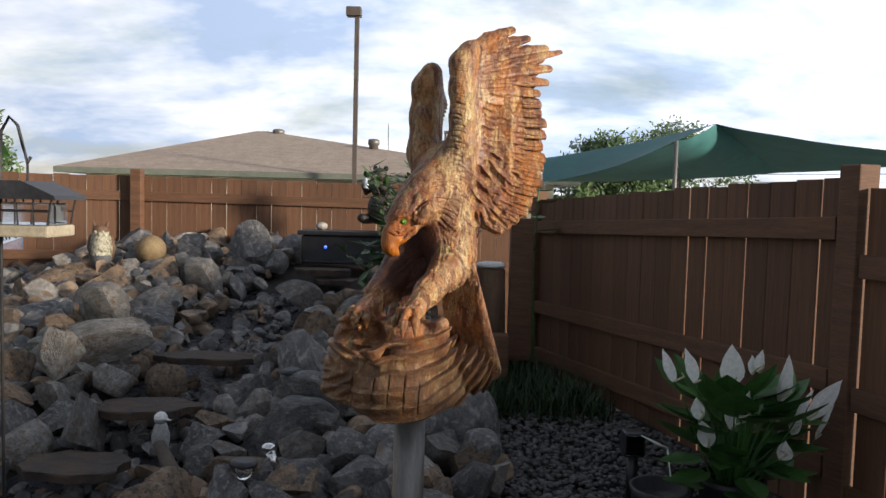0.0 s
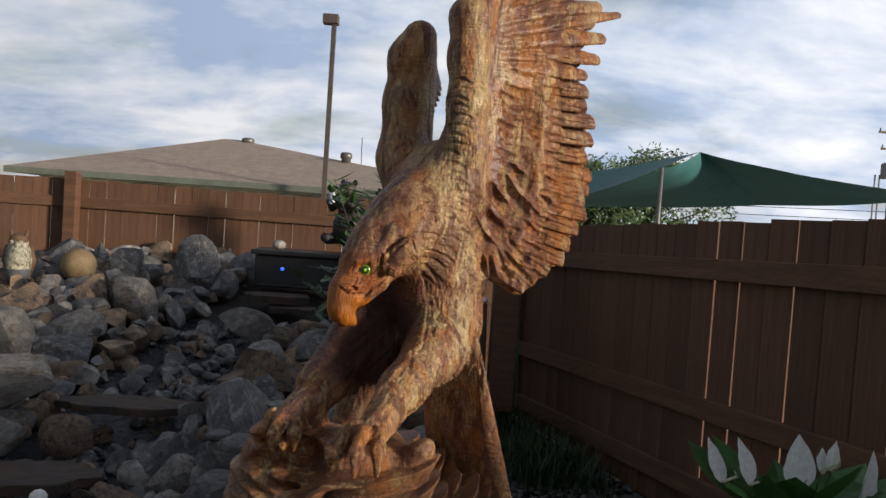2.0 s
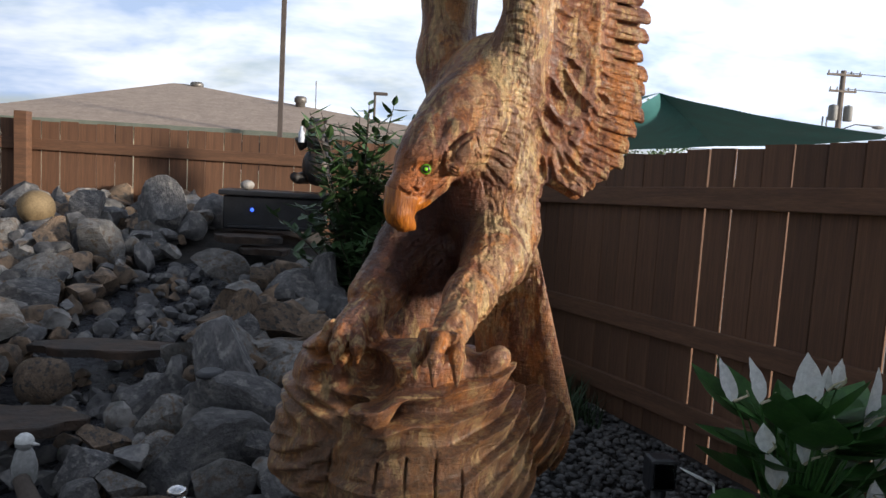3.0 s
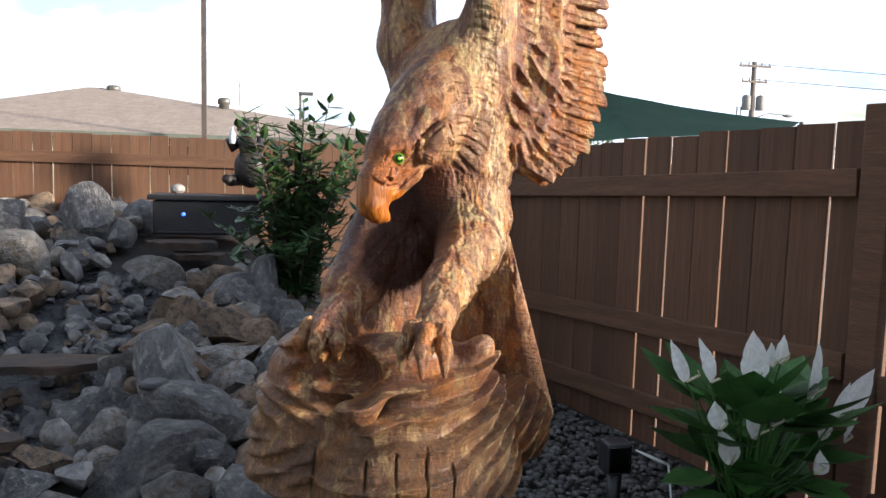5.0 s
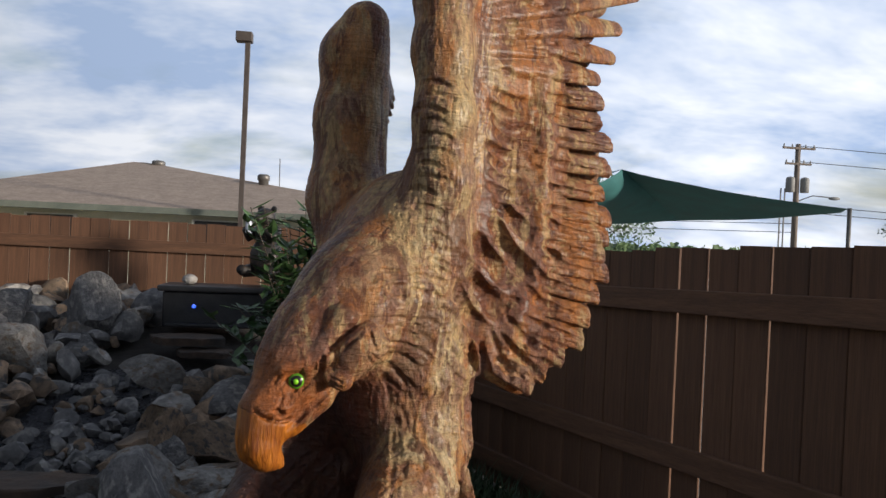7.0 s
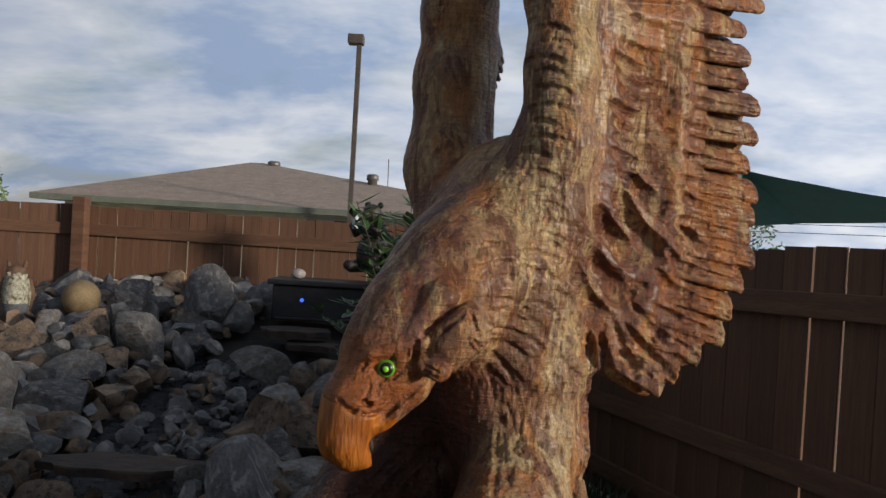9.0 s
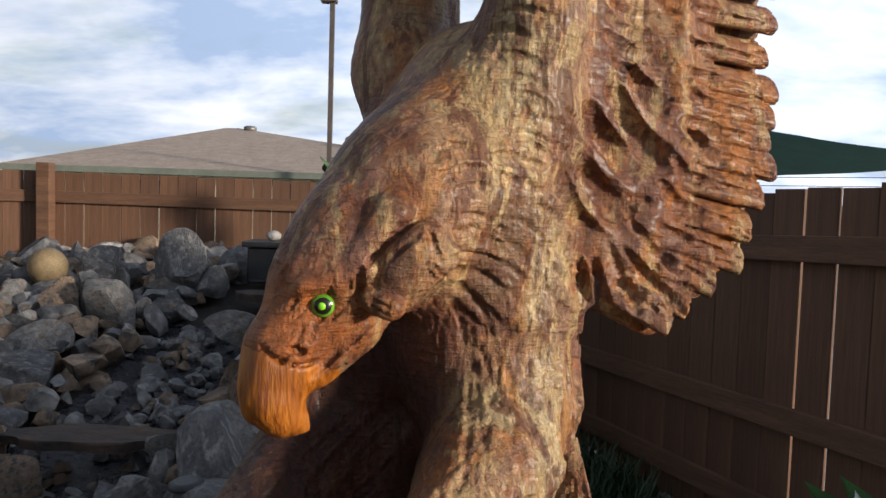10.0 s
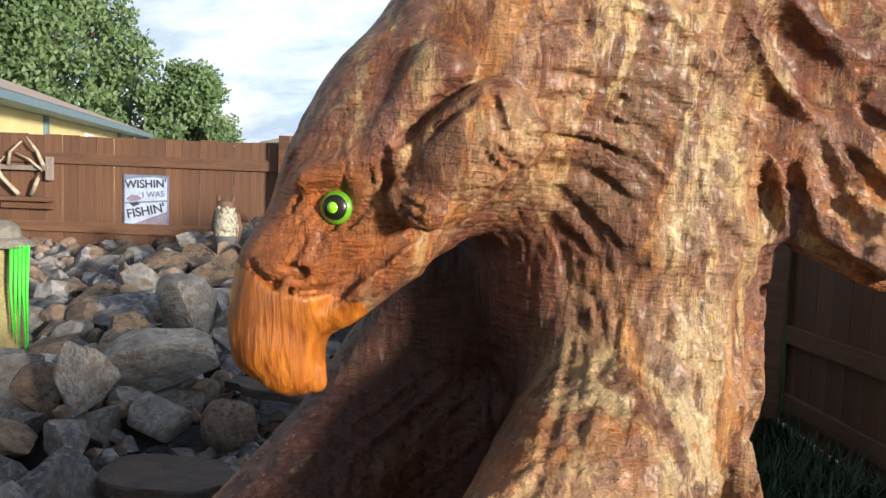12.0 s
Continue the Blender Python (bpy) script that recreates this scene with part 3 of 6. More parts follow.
    # light ribs across the panel and feathers
    for i in range(120):
        s, u = rnd.random(), rnd.uniform(0.2, 0.95)
        ch.stroke(along(s, u), along(s, u + 0.08), 0.003, 0.004, 0.0, 0.0035)
    # drying cracks in the trunk
    for x0, x1, top in ((-0.222, -0.198, 1.335), (-0.170, -0.160, 1.27), (-0.118, -0.112, 1.225), (-0.072, -0.066, 1.19), (-0.300, -0.292, 1.20)):
        for depth in (0.003, 0.007, 0.012):
            ch.stroke((x0, 1.095), (x1, top), 0.0028, 0.0022, depth, depth, k=0.0, n=20)
    # long chips on the chest and belly
    for i in range(110):
        x, z = rnd.uniform(-0.01, 0.12), rnd.uniform(1.40, 1.63)
        ln = rnd.uniform(0.035, 0.085)
        lean = rnd.uniform(-0.25, 0.15)
        ch.stroke((x, z), (x + lean * ln, z - ln), 0.003, rnd.uniform(0.003, 0.0045), 0.001, rnd.uniform(0.002, 0.004), k=0.002, n=9)
    for i in range(110):
        t, o = rnd.random(), rnd.uniform(-0.04, 0.04)
        for bx, bz, ex, ez in ((0.05, 1.57, -0.10, 1.42), (-0.08, 1.55, -0.27, 1.41)):
            x, z = bx + (ex - bx) * t + 0.7 * o, bz + (ez - bz) * t - 0.7 * o
            ch.stroke((x, z), (x + (ex - bx) * 0.28, z + (ez - bz) * 0.28 - 0.012), 0.003, 0.0045, 0.001, 0.005)
    # shallow scoops over the chest, the neck and the legs
    for i in range(480):
        z = rnd.uniform(1.42, 1.685)
        x = rnd.uniform(-0.04 if z < 1.55 else -0.01, 0.12)
        ln, lean = rnd.uniform(0.020, 0.050), rnd.uniform(-0.35, 0.25)
        r = rnd.uniform(0.006, 0.012)
        ch.stroke((x, z), (x + lean * ln, z - ln), r * 0.6, r * 0.8, 0.0015, rnd.uniform(0.003, 0.0070), k=0.0006, n=5)
    for i in range(90):
        x, z = rnd.uniform(0.02, 0.10), rnd.uniform(1.70, 1.90)
        ln = rnd.uniform(0.015, 0.035)
        ch.stroke((x, z), (x + ln, z - ln * rnd.uniform(0.2, 0.9)), 0.004, rnd.uniform(0.005, 0.009), 0.001, rnd.uniform(0.002, 0.005), k=0.001, n=5)
    # feather cuts fanning round the corner of the jaw
    for x0, z0, x1, z1, bow in ((-0.049, 1.819, -0.001, 1.829, 0.10), (-0.037, 1.804, 0.007, 1.812, 0.12), (-0.022, 1.787, 0.020, 1.772, 0.10), (-0.040, 1.764, 0.019, 1.766, 0.16), (-0.010, 1.763, 0.024, 1.755, 0.10),
                                (-0.032, 1.748, 0.024, 1.737, 0.12), (-0.026, 1.733, 0.023, 1.714, 0.12), (-0.025, 1.717, 0.010, 1.680, 0.12), (-0.022, 1.693, 0.006, 1.667, 0.10), (0.006, 1.843, 0.036, 1.842, 0.10),
                                (0.008, 1.826, 0.035, 1.816, 0.08), (-0.030, 1.700, -0.014, 1.655, 0.10), (0.004, 1.700, 0.022, 1.672, 0.10), (-0.006, 1.664, 0.012, 1.626, 0.08), (-0.060, 1.838, -0.012, 1.850, 0.10)):
        ch.stroke((x0, z0), (x1, z1), 0.0022, 0.0034, 0.0028, 0.0062, bow=bow, k=0.0006, n=14)
        ch.stroke((x0 + 0.006, z0 - 0.004), (x1 - 0.002, z1 - 0.004), 0.008, 0.010, 0.0006, 0.0014, bow=bow, k=0.001, n=10)
    # edges of the cheek tuft and chisel lines on it
    for x0, z0, x1, z1, r, d in ((-0.110, 1.738, -0.111, 1.706, 0.004, 0.006), (-0.104, 1.742, -0.082, 1.766, 0.003, 0.006), (-0.082, 1.766, -0.060, 1.783, 0.003, 0.005), (-0.050, 1.770, -0.040, 1.745, 0.003, 0.006),
                                 (-0.100, 1.712, -0.080, 1.704, 0.0015, 0.003), (-0.099, 1.706, -0.082, 1.698, 0.0015, 0.003), (-0.085, 1.745, -0.062, 1.768, 0.0018, 0.003), (-0.046, 1.742, -0.036, 1.728, 0.0018, 0.004), (-0.052, 1.740, -0.042, 1.724, 0.0018, 0.004)):
        ch.stroke((x0, z0), (x1, z1), r, r, d, d, k=0.0006, n=10)
    # lines fanning down the face from brow to bill
    for i in range(14):
        x, z = rnd.uniform(-0.185, -0.105), rnd.uniform(1.664, 1.745)
        ch.stroke((x, z), (x - rnd.uniform(0.004, 0.012), z - rnd.uniform(0.010, 0.022)), 0.0015, 0.002, 0.001, 0.0025, k=0.0006, n=6)
    # cross cuts up the neck and the leading edge of the wing
    for i in range(18):
        z = 1.775 + 0.0205 * i + rnd.uniform(-0.004, 0.004)
        x = 0.012 + rnd.uniform(-0.012, 0.012)
        ch.stroke((x, z + 0.004), (x + rnd.uniform(0.035, 0.055), z - 0.004), 0.0035, 0.004, 0.002, 0.0042, bow=0.1, k=0.001, n=10)
    # gape
    ch.stroke((-0.098, 1.690), (-0.128, 1.663), 0.0045, 0.004, 0.005, 0.005, k=0.001)
    ch.stroke((-0.128, 1.663), (-0.150, 1.640), 0.004, 0.003, 0.005, 0.003, k=0.001)
    # jaw, nostril and the edge of the bill
    ch.stroke((-0.100, 1.694), (-0.146, 1.652), 0.003, 0.003, 0.005, 0.004, k=0.001)
    ch.stroke((-0.192, 1.667), (-0.138, 1.655), 0.0025, 0.003, 0.005, 0.007, bow=-0.15, k=0.0006, n=12)
    ch.stroke((-0.166, 1.667), (-0.157, 1.664), 0.0035, 0.0045, 0.007, 0.009, k=0.001)
    # far wing, seen along its leading edge, with ragged feather ends behind
    c.chain([(-0.045, 2.92, 1.86), (-0.090, 2.965, 1.96), (-0.088, 2.985, 2.10), (-0.084, 2.985, 2.21), (-0.066, 2.975, 2.262)], [0.085, 0.060, 0.056, 0.054, 0.042], k=0.03)
    c.chain([(-0.040, 2.955, 1.90), (-0.048, 2.985, 2.00), (-0.046, 2.995, 2.12), (-0.050, 2.99, 2.24)], [0.036, 0.028, 0.026, 0.024], k=0.006)
    for i in range(25):
        z = 2.25 - 0.015 * i
        reach = 0.020 * math.exp(-((z - 2.17) / 0.05) ** 2)
        c.limb((-0.05, 2.99, z), (-0.030 + reach, 3.09, z - 0.012), 0.026, 0.010, 0.012, flat=0.5, n=(0.6, 0.2, 1))
    pos, quads = c.mesh()
    # chisel and saw marks over the whole surface, along the grain of body and feathers
    fn = np.cross(pos[quads[:, 2]] - pos[quads[:, 0]], pos[quads[:, 3]] - pos[quads[:, 1]])
    vn = np.zeros_like(pos)
    for k in range(4):
        np.add.at(vn, quads[:, k], fn)
    vn /= np.linalg.norm(vn, axis=1, keepdims=True) + 1e-12
    wing = np.clip((pos[:, 0] - 0.09) / 0.04, 0, 1)
    face = np.clip((np.linalg.norm(pos - np.array((-0.16, 2.65, 1.665)), axis=1) - 0.045) / 0.035, 0.12, 1)
    crown = np.clip((pos[:, 2] - 1.70) / 0.08, 0, 1) * np.clip((0.0 - pos[:, 0]) / 0.05, 0, 1)
    tilted = np.stack([pos[:, 0] * 0.75 - pos[:, 2] * 0.66, pos[:, 1], pos[:, 0] * 0.66 + pos[:, 2] * 0.75], 1)
    depth = np.zeros(len(pos))
    for f1, f2, amp, seed in ((46, 14, 0.0007, 1), (100, 26, 0.0012, 2), (200, 50, 0.0013, 3)):
        down = lattice(pos * np.array((f1, f1, f2)), seed)
        out = lattice(pos * np.array((f2, f2, f1 * 0.9)), seed + 5)
        slant = lattice(tilted * np.array((f1, f1, f2)), seed + 9)
        v = down * (1 - wing) + out * wing
        v = v * (1 - crown) + slant * crown
        depth += amp * ((1 - np.abs(2 * v - 1)) ** 3 - 0.3)
    base = np.clip((pos[:, 2] - 1.36) / 0.05, 0.25, 1)
    pos -= vn * (depth * face * base * (1 - 0.5 * wing) * (1 - 0.45 * crown))[:, None]
    return pos, quads


def wood_stain():
    """Varnished carving: blond sapwood, stained orange and red-brown in streaks along the grain, saw and chisel marks,
    shade painted into the hollow.
    """
    m = bpy.data.materials.new("varnished_carved_wood")
    m.use_nodes = True
    n, l = m.node_tree.nodes, m.node_tree.links
    b = n["Principled BSDF"]

    def node(kind, **v):
        o = n.new(kind)
        for key, value in v.items():
            o.inputs[key].default_value = value
        return o

    def noise_at(scale, stretch, turn=(0, 0, 0), detail=6.0, rough=0.6, distort=0.3):
        mp = node("ShaderNodeMapping", Scale=stretch, Rotation=turn)
        l.new(tc.outputs["Object"], mp.inputs[0])
        t = node("ShaderNodeTexNoise", Scale=scale, Detail=detail, Roughness=rough, Distortion=distort)
        l.new(mp.outputs[0], t.inputs["Vector"])
        return t.outputs["Fac"]

    def remap(value, a, b_, c, d):
        r = node("ShaderNodeMapRange", **{"From Min": a, "From Max": b_, "To Min": c, "To Max": d})
        l.new(value, r.inputs["Value"])
        return r.outputs[0]

    def mix(fac, one, two):
        x = n.new("ShaderNodeMix")
        x.data_type = "RGBA"
        l.new(fac, x.inputs["Factor"])
        l.new(one, x.inputs[6])
        if isinstance(two, tuple):
            x.inputs[7].default_value = two
        else:
            l.new(two, x.inputs[7])
        return x.outputs[2]

    def maths(op, one, two):
        x = n.new("ShaderNodeMath")
        x.operation = op
        x.use_clamp = True
        l.new(one, x.inputs[0])
        if isinstance(two, float):
            x.inputs[1].default_value = two
        else:
            l.new(two, x.inputs[1])
        return x.outputs[0]

    tc = n.new("ShaderNodeTexCoord")
    sep = n.new("ShaderNodeSeparateXYZ")
    l.new(tc.outputs["Object"], sep.inputs[0])
    big = noise_at(9.0, (1.0, 1.0, 0.55), detail=9.0, rough=0.62, distort=1.0)
    # blond sapwood on chest and neck, painted paler still as the sunlit side
    pale = maths("SUBTRACT", remap(sep.outputs["X"], -0.11, 0.0, 0.0, 0.21), remap(sep.outputs["X"], 0.075, 0.13, 0.0, 0.22))
    pale = maths("MAXIMUM", pale, maths("MULTIPLY", remap(sep.outputs["Z"], 1.85, 2.15, 0.0, 0.16), remap(sep.outputs["X"], 0.07, 0.15, 1.0, 0.2)))
    pale = maths("MULTIPLY", pale, remap(sep.outputs["Z"], 1.36, 1.46, 0.35, 1.0))
    tone = maths("ADD", maths("SUBTRACT", big, 0.085), pale)
    ramp = n.new("ShaderNodeValToRGB")
    cr = ramp.color_ramp
    cr.elements[0].position, cr.elements[0].color = 0.30, (0.085, 0.028, 0.014, 1)
    cr.elements[1].position, cr.elements[1].color = 0.70, (0.62, 0.47, 0.26, 1)
    for p, col in ((0.38, (0.18, 0.058, 0.022, 1)), (0.45, (0.33, 0.115, 0.036, 1)), (0.51, (0.39, 0.185, 0.080, 1)), (0.57, (0.44, 0.255, 0.130, 1)), (0.63, (0.52, 0.34, 0.15, 1))):
        cr.elements.new(p).color = col
    l.new(tone, ramp.inputs[0])
    colour = ramp.outputs[0]
    # flakes of stain worn through to paler wood, orange varnish, dull purplish patches and red streaks
    flake = noise_at(22.0, (1.3, 1.3, 0.45), (0.0, 0.3, 0.0), 10.0, 0.74, 0.6)
    colour = mix(remap(noise_at(11.0, (1.2, 1.2, 0.6), (0.5, 0.2, 0.0), 7.0, 0.65, 0.8), 0.50, 0.55, 0.0, 0.65), colour, (0.47, 0.170, 0.026, 1))
    colour = mix(remap(noise_at(12.5, (1.1, 1.1, 0.6), (0.0, 0.6, 0.3), 8.0, 0.68, 0.7), 0.52, 0.57, 0.0, 0.70), colour, (0.26, 0.130, 0.090, 1))
    colour = mix(remap(flake, 0.525, 0.57, 0.0, 0.7), colour, (0.58, 0.40, 0.18, 1))
    colour = mix(remap(noise_at(17.0, (1.5, 1.5, 0.4), (0.2, 0.0, 0.4), 9.0, 0.7, 0.7), 0.525, 0.575, 0.0, 0.80), colour, (0.14, 0.038, 0.014, 1))
    # the stump is greyer and darker than the bird
    colour = mix(maths("MULTIPLY", remap(sep.outputs["Z"], 1.24, 1.34, 0.75, 0.0), remap(flake, 0.40, 0.60, 1.0, 0.25)), colour, (0.185, 0.115, 0.062, 1))

    def stain_and_shade(centre, inner, outer, col, amount):
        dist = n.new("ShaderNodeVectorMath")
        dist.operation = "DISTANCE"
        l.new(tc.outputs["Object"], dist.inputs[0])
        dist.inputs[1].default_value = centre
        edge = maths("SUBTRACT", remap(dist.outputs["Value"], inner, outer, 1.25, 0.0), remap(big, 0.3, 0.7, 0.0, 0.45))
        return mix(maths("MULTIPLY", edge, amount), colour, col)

    colour = stain_and_shade((-0.160, 2.650, 1.690), 0.035, 0.080, (0.40, 0.115, 0.018, 1), 0.85)
    # shadow of the hollow under the chin painted in, over dark red stain
    colour = stain_and_shade((-0.140, 2.800, 1.560), 0.12, 0.21, (0.060, 0.016, 0.008, 1), 0.95)
    colour = stain_and_shade((-0.060, 2.730, 1.660), 0.03, 0.075, (0.20, 0.058, 0.030, 1), 0.8)
    streak = noise_at(55.0, (2.0, 2.0, 0.5), (0.0, 0.2, 0.0), 8.0, 0.7, 0.4)
    speck = noise_at(150.0, (1.0, 1.0, 0.6), detail=5.0, rough=0.75)
    sp = n.new("ShaderNodeVectorMath")
    sp.operation = "SCALE"
    l.new(colour, sp.inputs[0])
    l.new(remap(speck, 0.34, 0.66, 0.70, 1.30), sp.inputs["Scale"])
    sc = n.new("ShaderNodeVectorMath")
    sc.operation = "SCALE"
    l.new(sp.outputs[0], sc.inputs[0])
    l.new(remap(streak, 0.32, 0.68, 0.62, 1.25), sc.inputs["Scale"])
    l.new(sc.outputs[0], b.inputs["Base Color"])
    l.new(remap(flake, 0.35, 0.65, 0.42, 0.64), b.inputs["Roughness"])
    b.inputs["Specular IOR Level"].default_value = 0.5
    b.inputs["Coat Weight"].default_value = 0.16
    b.inputs["Coat Roughness"].default_value = 0.31
    ridge = n.new("ShaderNodeTexNoise")
    ridge.noise_type = "RIDGED_MULTIFRACTAL"
    ridge.inputs["Scale"].default_value, ridge.inputs["Detail"].default_value = 34.0, 4.0
    rm = node("ShaderNodeMapping", Scale=(1.5, 1.5, 0.55), Rotation=(0.0, 0.25, 0.0))
    l.new(tc.outputs["Object"], rm.inputs[0])
    l.new(rm.outputs[0], ridge.inputs["Vector"])
    # saw teeth run across the grain
    teeth = noise_at(85.0, (0.45, 0.45, 2.2), (0.0, 0.15, 0.0), 4.0, 0.6, 0.3)
    normal = None
    for height, strength, dist in ((ridge.outputs["Fac"], 1.0, 0.0040), (noise_at(40.0, (1.0, 1.0, 0.5), (0.0, 0.35, 0.0), 4.0, 0.6, 1.2), 0.8, 0.008), (streak, 1.0, 0.0080),
                                   (teeth, 1.0, 0.0070), (noise_at(210.0, (2.0, 2.0, 0.35), (0.0, 0.2, 0.0), 3.0, 0.6), 1.0, 0.0016)):
        bp = node("ShaderNodeBump", Strength=strength, Distance=dist)
        l.new(height, bp.inputs["Height"])
        if normal:
            l.new(normal, bp.inputs["Normal"])
        normal = bp.outputs[0]
    l.new(normal, b.inputs["Normal"])
    return m


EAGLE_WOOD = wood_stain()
BEAK = material("orange_beak_stain", (0.16, 0.036, 0.005), (0.50, 0.165, 0.013), 22, 0.45, bump=0.8, stretch=(7, 3, 0.7), fine=40, depth=0.003, coat=0.15)
EYE_GREEN = material("green_glass_eye", (0.07, 0.24, 0.015), (0.15, 0.40, 0.02), 40, 0.2, bump=0, coat=0.5)
EYE_BLACK = material("black_eye_paint", (0.008, 0.008, 0.006), (0.02, 0.02, 0.012), 40, 0.3, bump=0)
EYE_BRIGHT = material("bright_green_bead", (0.25, 0.72, 0.02), (0.33, 0.80, 0.03), 20, 0.2, bump=0, coat=0.5)

verts, quads = carve_eagle()
mats = np.zeros(len(quads), int)
mid = verts[quads].mean(1)
bill = (mid[:, 2] < 1.6535 - 0.25 * (mid[:, 0] + 0.16)) & (mid[:, 0] < -0.128) & (mid[:, 2] > 1.56) & (mid[:, 1] < 2.72) & (np.hypot(mid[:, 0] + 0.18, mid[:, 2] - 1.62) < 0.062) & (mid[:, 1] > 2.60)
mats[bill] = 1
bm = bmesh.new()
for slot, r, off, flat in ((2, 0.0105, 0.0, 0.45), (3, 0.0080, -0.0022, 0.45), (4, 0.0043, -0.0034, 0.8)):
    start = len(bm.verts)
    ball(bm, (-0.1425 + (0.0004 if slot == 3 else 0.0), 2.6440 + off, 1.7035), r, (1, flat, 1), 3)
    bm.verts.index_update()
    for f in bm.faces:
        if f.verts[0].index >= start:
            f.material_index = slot
bm.verts.index_update()
ev = [tuple(v.co) for v in bm.verts]
ef = [[v.index + len(verts) for v in f.verts] for f in bm.faces]
em = [f.material_index for f in bm.faces]
bm.free()
eagle_mesh = bpy.data.meshes.new("eagle_carving")
eagle_mesh.from_pydata(verts.tolist() + ev, [], quads.tolist() + ef)
eagle_mesh.polygons.foreach_set("material_index", np.array(list(mats) + em, np.int32))
eagle_mesh.shade_smooth()
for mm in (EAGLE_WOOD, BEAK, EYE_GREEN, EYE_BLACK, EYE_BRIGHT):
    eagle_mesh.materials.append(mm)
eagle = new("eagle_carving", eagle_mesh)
tagged(eagle, "large varnished chainsaw-carved wooden eagle with raised wings on a swirled stump", "statue")
bm = bmesh.new()
tube(bm, [(-0.105, 2.66, 0.0), (-0.105, 2.66, 1.11)], 0.055, 28)
tagged(mesh_object("steel_post", bm, STEEL, None, True), "round galvanised steel post carrying the carved eagle", "post")


# ---- ground ----
def pile_height(x, y):
    """The height of the rock bank."""
    h = 0.10 + max(0.0, y - 4.0) * 0.160
    h *= 1 - 0.42 * min(1.0, max(0.0, (-4.1 - x) / 1.0))
    h *= 1 / (1 + math.exp((x - 0.25 + 0.12 * (y - 4)) / 0.18))
    h *= 1 / (1 + math.exp(-(y - 3.3) / 0.2))
    stream = math.exp(-((x + 1.95 - 0.10 * (y - 6)) / 0.62) ** 2) * max(0.0, min(1.0, (8.4 - y) / 1.2))
    return h - 0.16 * stream


bm = bmesh.new()
xs = [-900, -200, -60, -20] + [-10 + 0.25 * i for i in range(61)] + [12, 30, 60, 200, 900]
ys = [-300, -60, -15, -5, -2] + [0.25 * i for i in range(43)] + [12, 16, 25, 60, 200, 1500]
grid = [[bm.verts.new((x, y, (pile_height(x, y) - 0.05 if -9.5 < x < 1.5 and 2 < y < 10.3 else 0) + 0.012 * noise.noise((x * 3, y * 3, 0)))) for y in ys] for x in xs]
for i in range(len(xs) - 1):
    for j in range(len(ys) - 1):
        bm.faces.new((grid[i][j], grid[i + 1][j], grid[i + 1][j + 1], grid[i][j + 1]))
for f in bm.faces:
    c = f.calc_center_median()
    yard = -10.4 < c.x < 2.3 - 0.30 * (c.y - 4.3) and -6 < c.y < 10.4
    f.material_index = 0 if yard or c.y > 60 or abs(c.x) > 60 else 1
tagged(mesh_object("ground", bm, [SOIL, GROUND], None, True), "dark bare soil of the yard, pale gravel beyond the fence", "ground", kind="structure")


# ---- fences ----
def board_mesh(w, h, t):
    bm = bmesh.new()
    vs = [(-w / 2 + 0.004, -t / 2), (w / 2 - 0.004, -t / 2), (w / 2, -t / 2 + 0.004), (w / 2, t / 2), (-w / 2, t / 2), (-w / 2, -t / 2 + 0.004)]
    lo = [bm.verts.new((x, y, 0)) for x, y in vs]
    hi = [bm.verts.new((x, y, h)) for x, y in vs]
    bm.faces.new(lo[::-1])
    bm.faces.new(hi)
    for k in range(6):
        bm.faces.new((lo[k], lo[(k + 1) % 6], hi[(k + 1) % 6], hi[k]))
    me = bpy.data.meshes.new("board")
    bm.to_mesh(me)
    bm.free()
    me.materials.append(FENCE)
    return me


def fence_run(name, label, a, b, h0, h1, posts=(), width=0.185, seed=1, rails=(0.27, 1.08, 1.68), start=0.0, wide=(), inline=False):
    """Vertical boards on rails between two ground points; the rails and posts are on this side of the boards."""
    rnd = random.Random(seed)
    a, b = Vector((*a, 0)), Vector((*b, 0))
    d = b - a
    length = d.length
    turn = math.degrees(math.atan2(d.y, d.x))
    root = thing(name, label, "fence", (a.x, a.y, 0), kind="structure", turn=turn)
    n = int((length - start) / width) + inline
    mesh = board_mesh(width, 1.0, 0.02)
    for i in range(n):
        x = start + (i + 0.5) * width
        left = (0.0080 if inline else 0.0045) if i in wide else rnd.uniform(0.0003, 0.0015)
        right = (0.0080 if inline else 0.0045) if i + 1 in wide else rnd.uniform(0.0003, 0.0015)
        ob = new("board", mesh)
        ob.parent = root
        h = h0 + (h1 - h0) * x / length + rnd.uniform(-0.008, 0.008)
        ob.matrix_basis = pose(x + (left - right) / 2, 0.012 + rnd.uniform(0, 0.006), -0.02, 0, rnd.uniform(-0.07, 0.07), rnd.uniform(-0.5, 0.5)) @ Matrix.Diagonal((1 - (left + right) / width, 1, h + 0.02, 1))
    for r in rails:
        bm = bmesh.new()
        box(bm, (0, -0.042, -0.065), (length, -0.002, 0.065), 0.006)
        rail = part("rail", bm, RAIL, root)
        rail.matrix_basis = pose(0, 0, h0 - r, 0, -math.degrees(math.atan2(h1 - h0, length)), 0)
    for x, extra in posts:
        bm = bmesh.new()
        box(bm, (-0.07, -0.055 if inline else -0.19, 0), (0.07, 0.085 if inline else -0.045, h0 + (h1 - h0) * x / length + extra), 0.008)
        p = part("post", bm, RAIL, root)
        p.matrix_basis = pose(x, 0, 0)
    return root


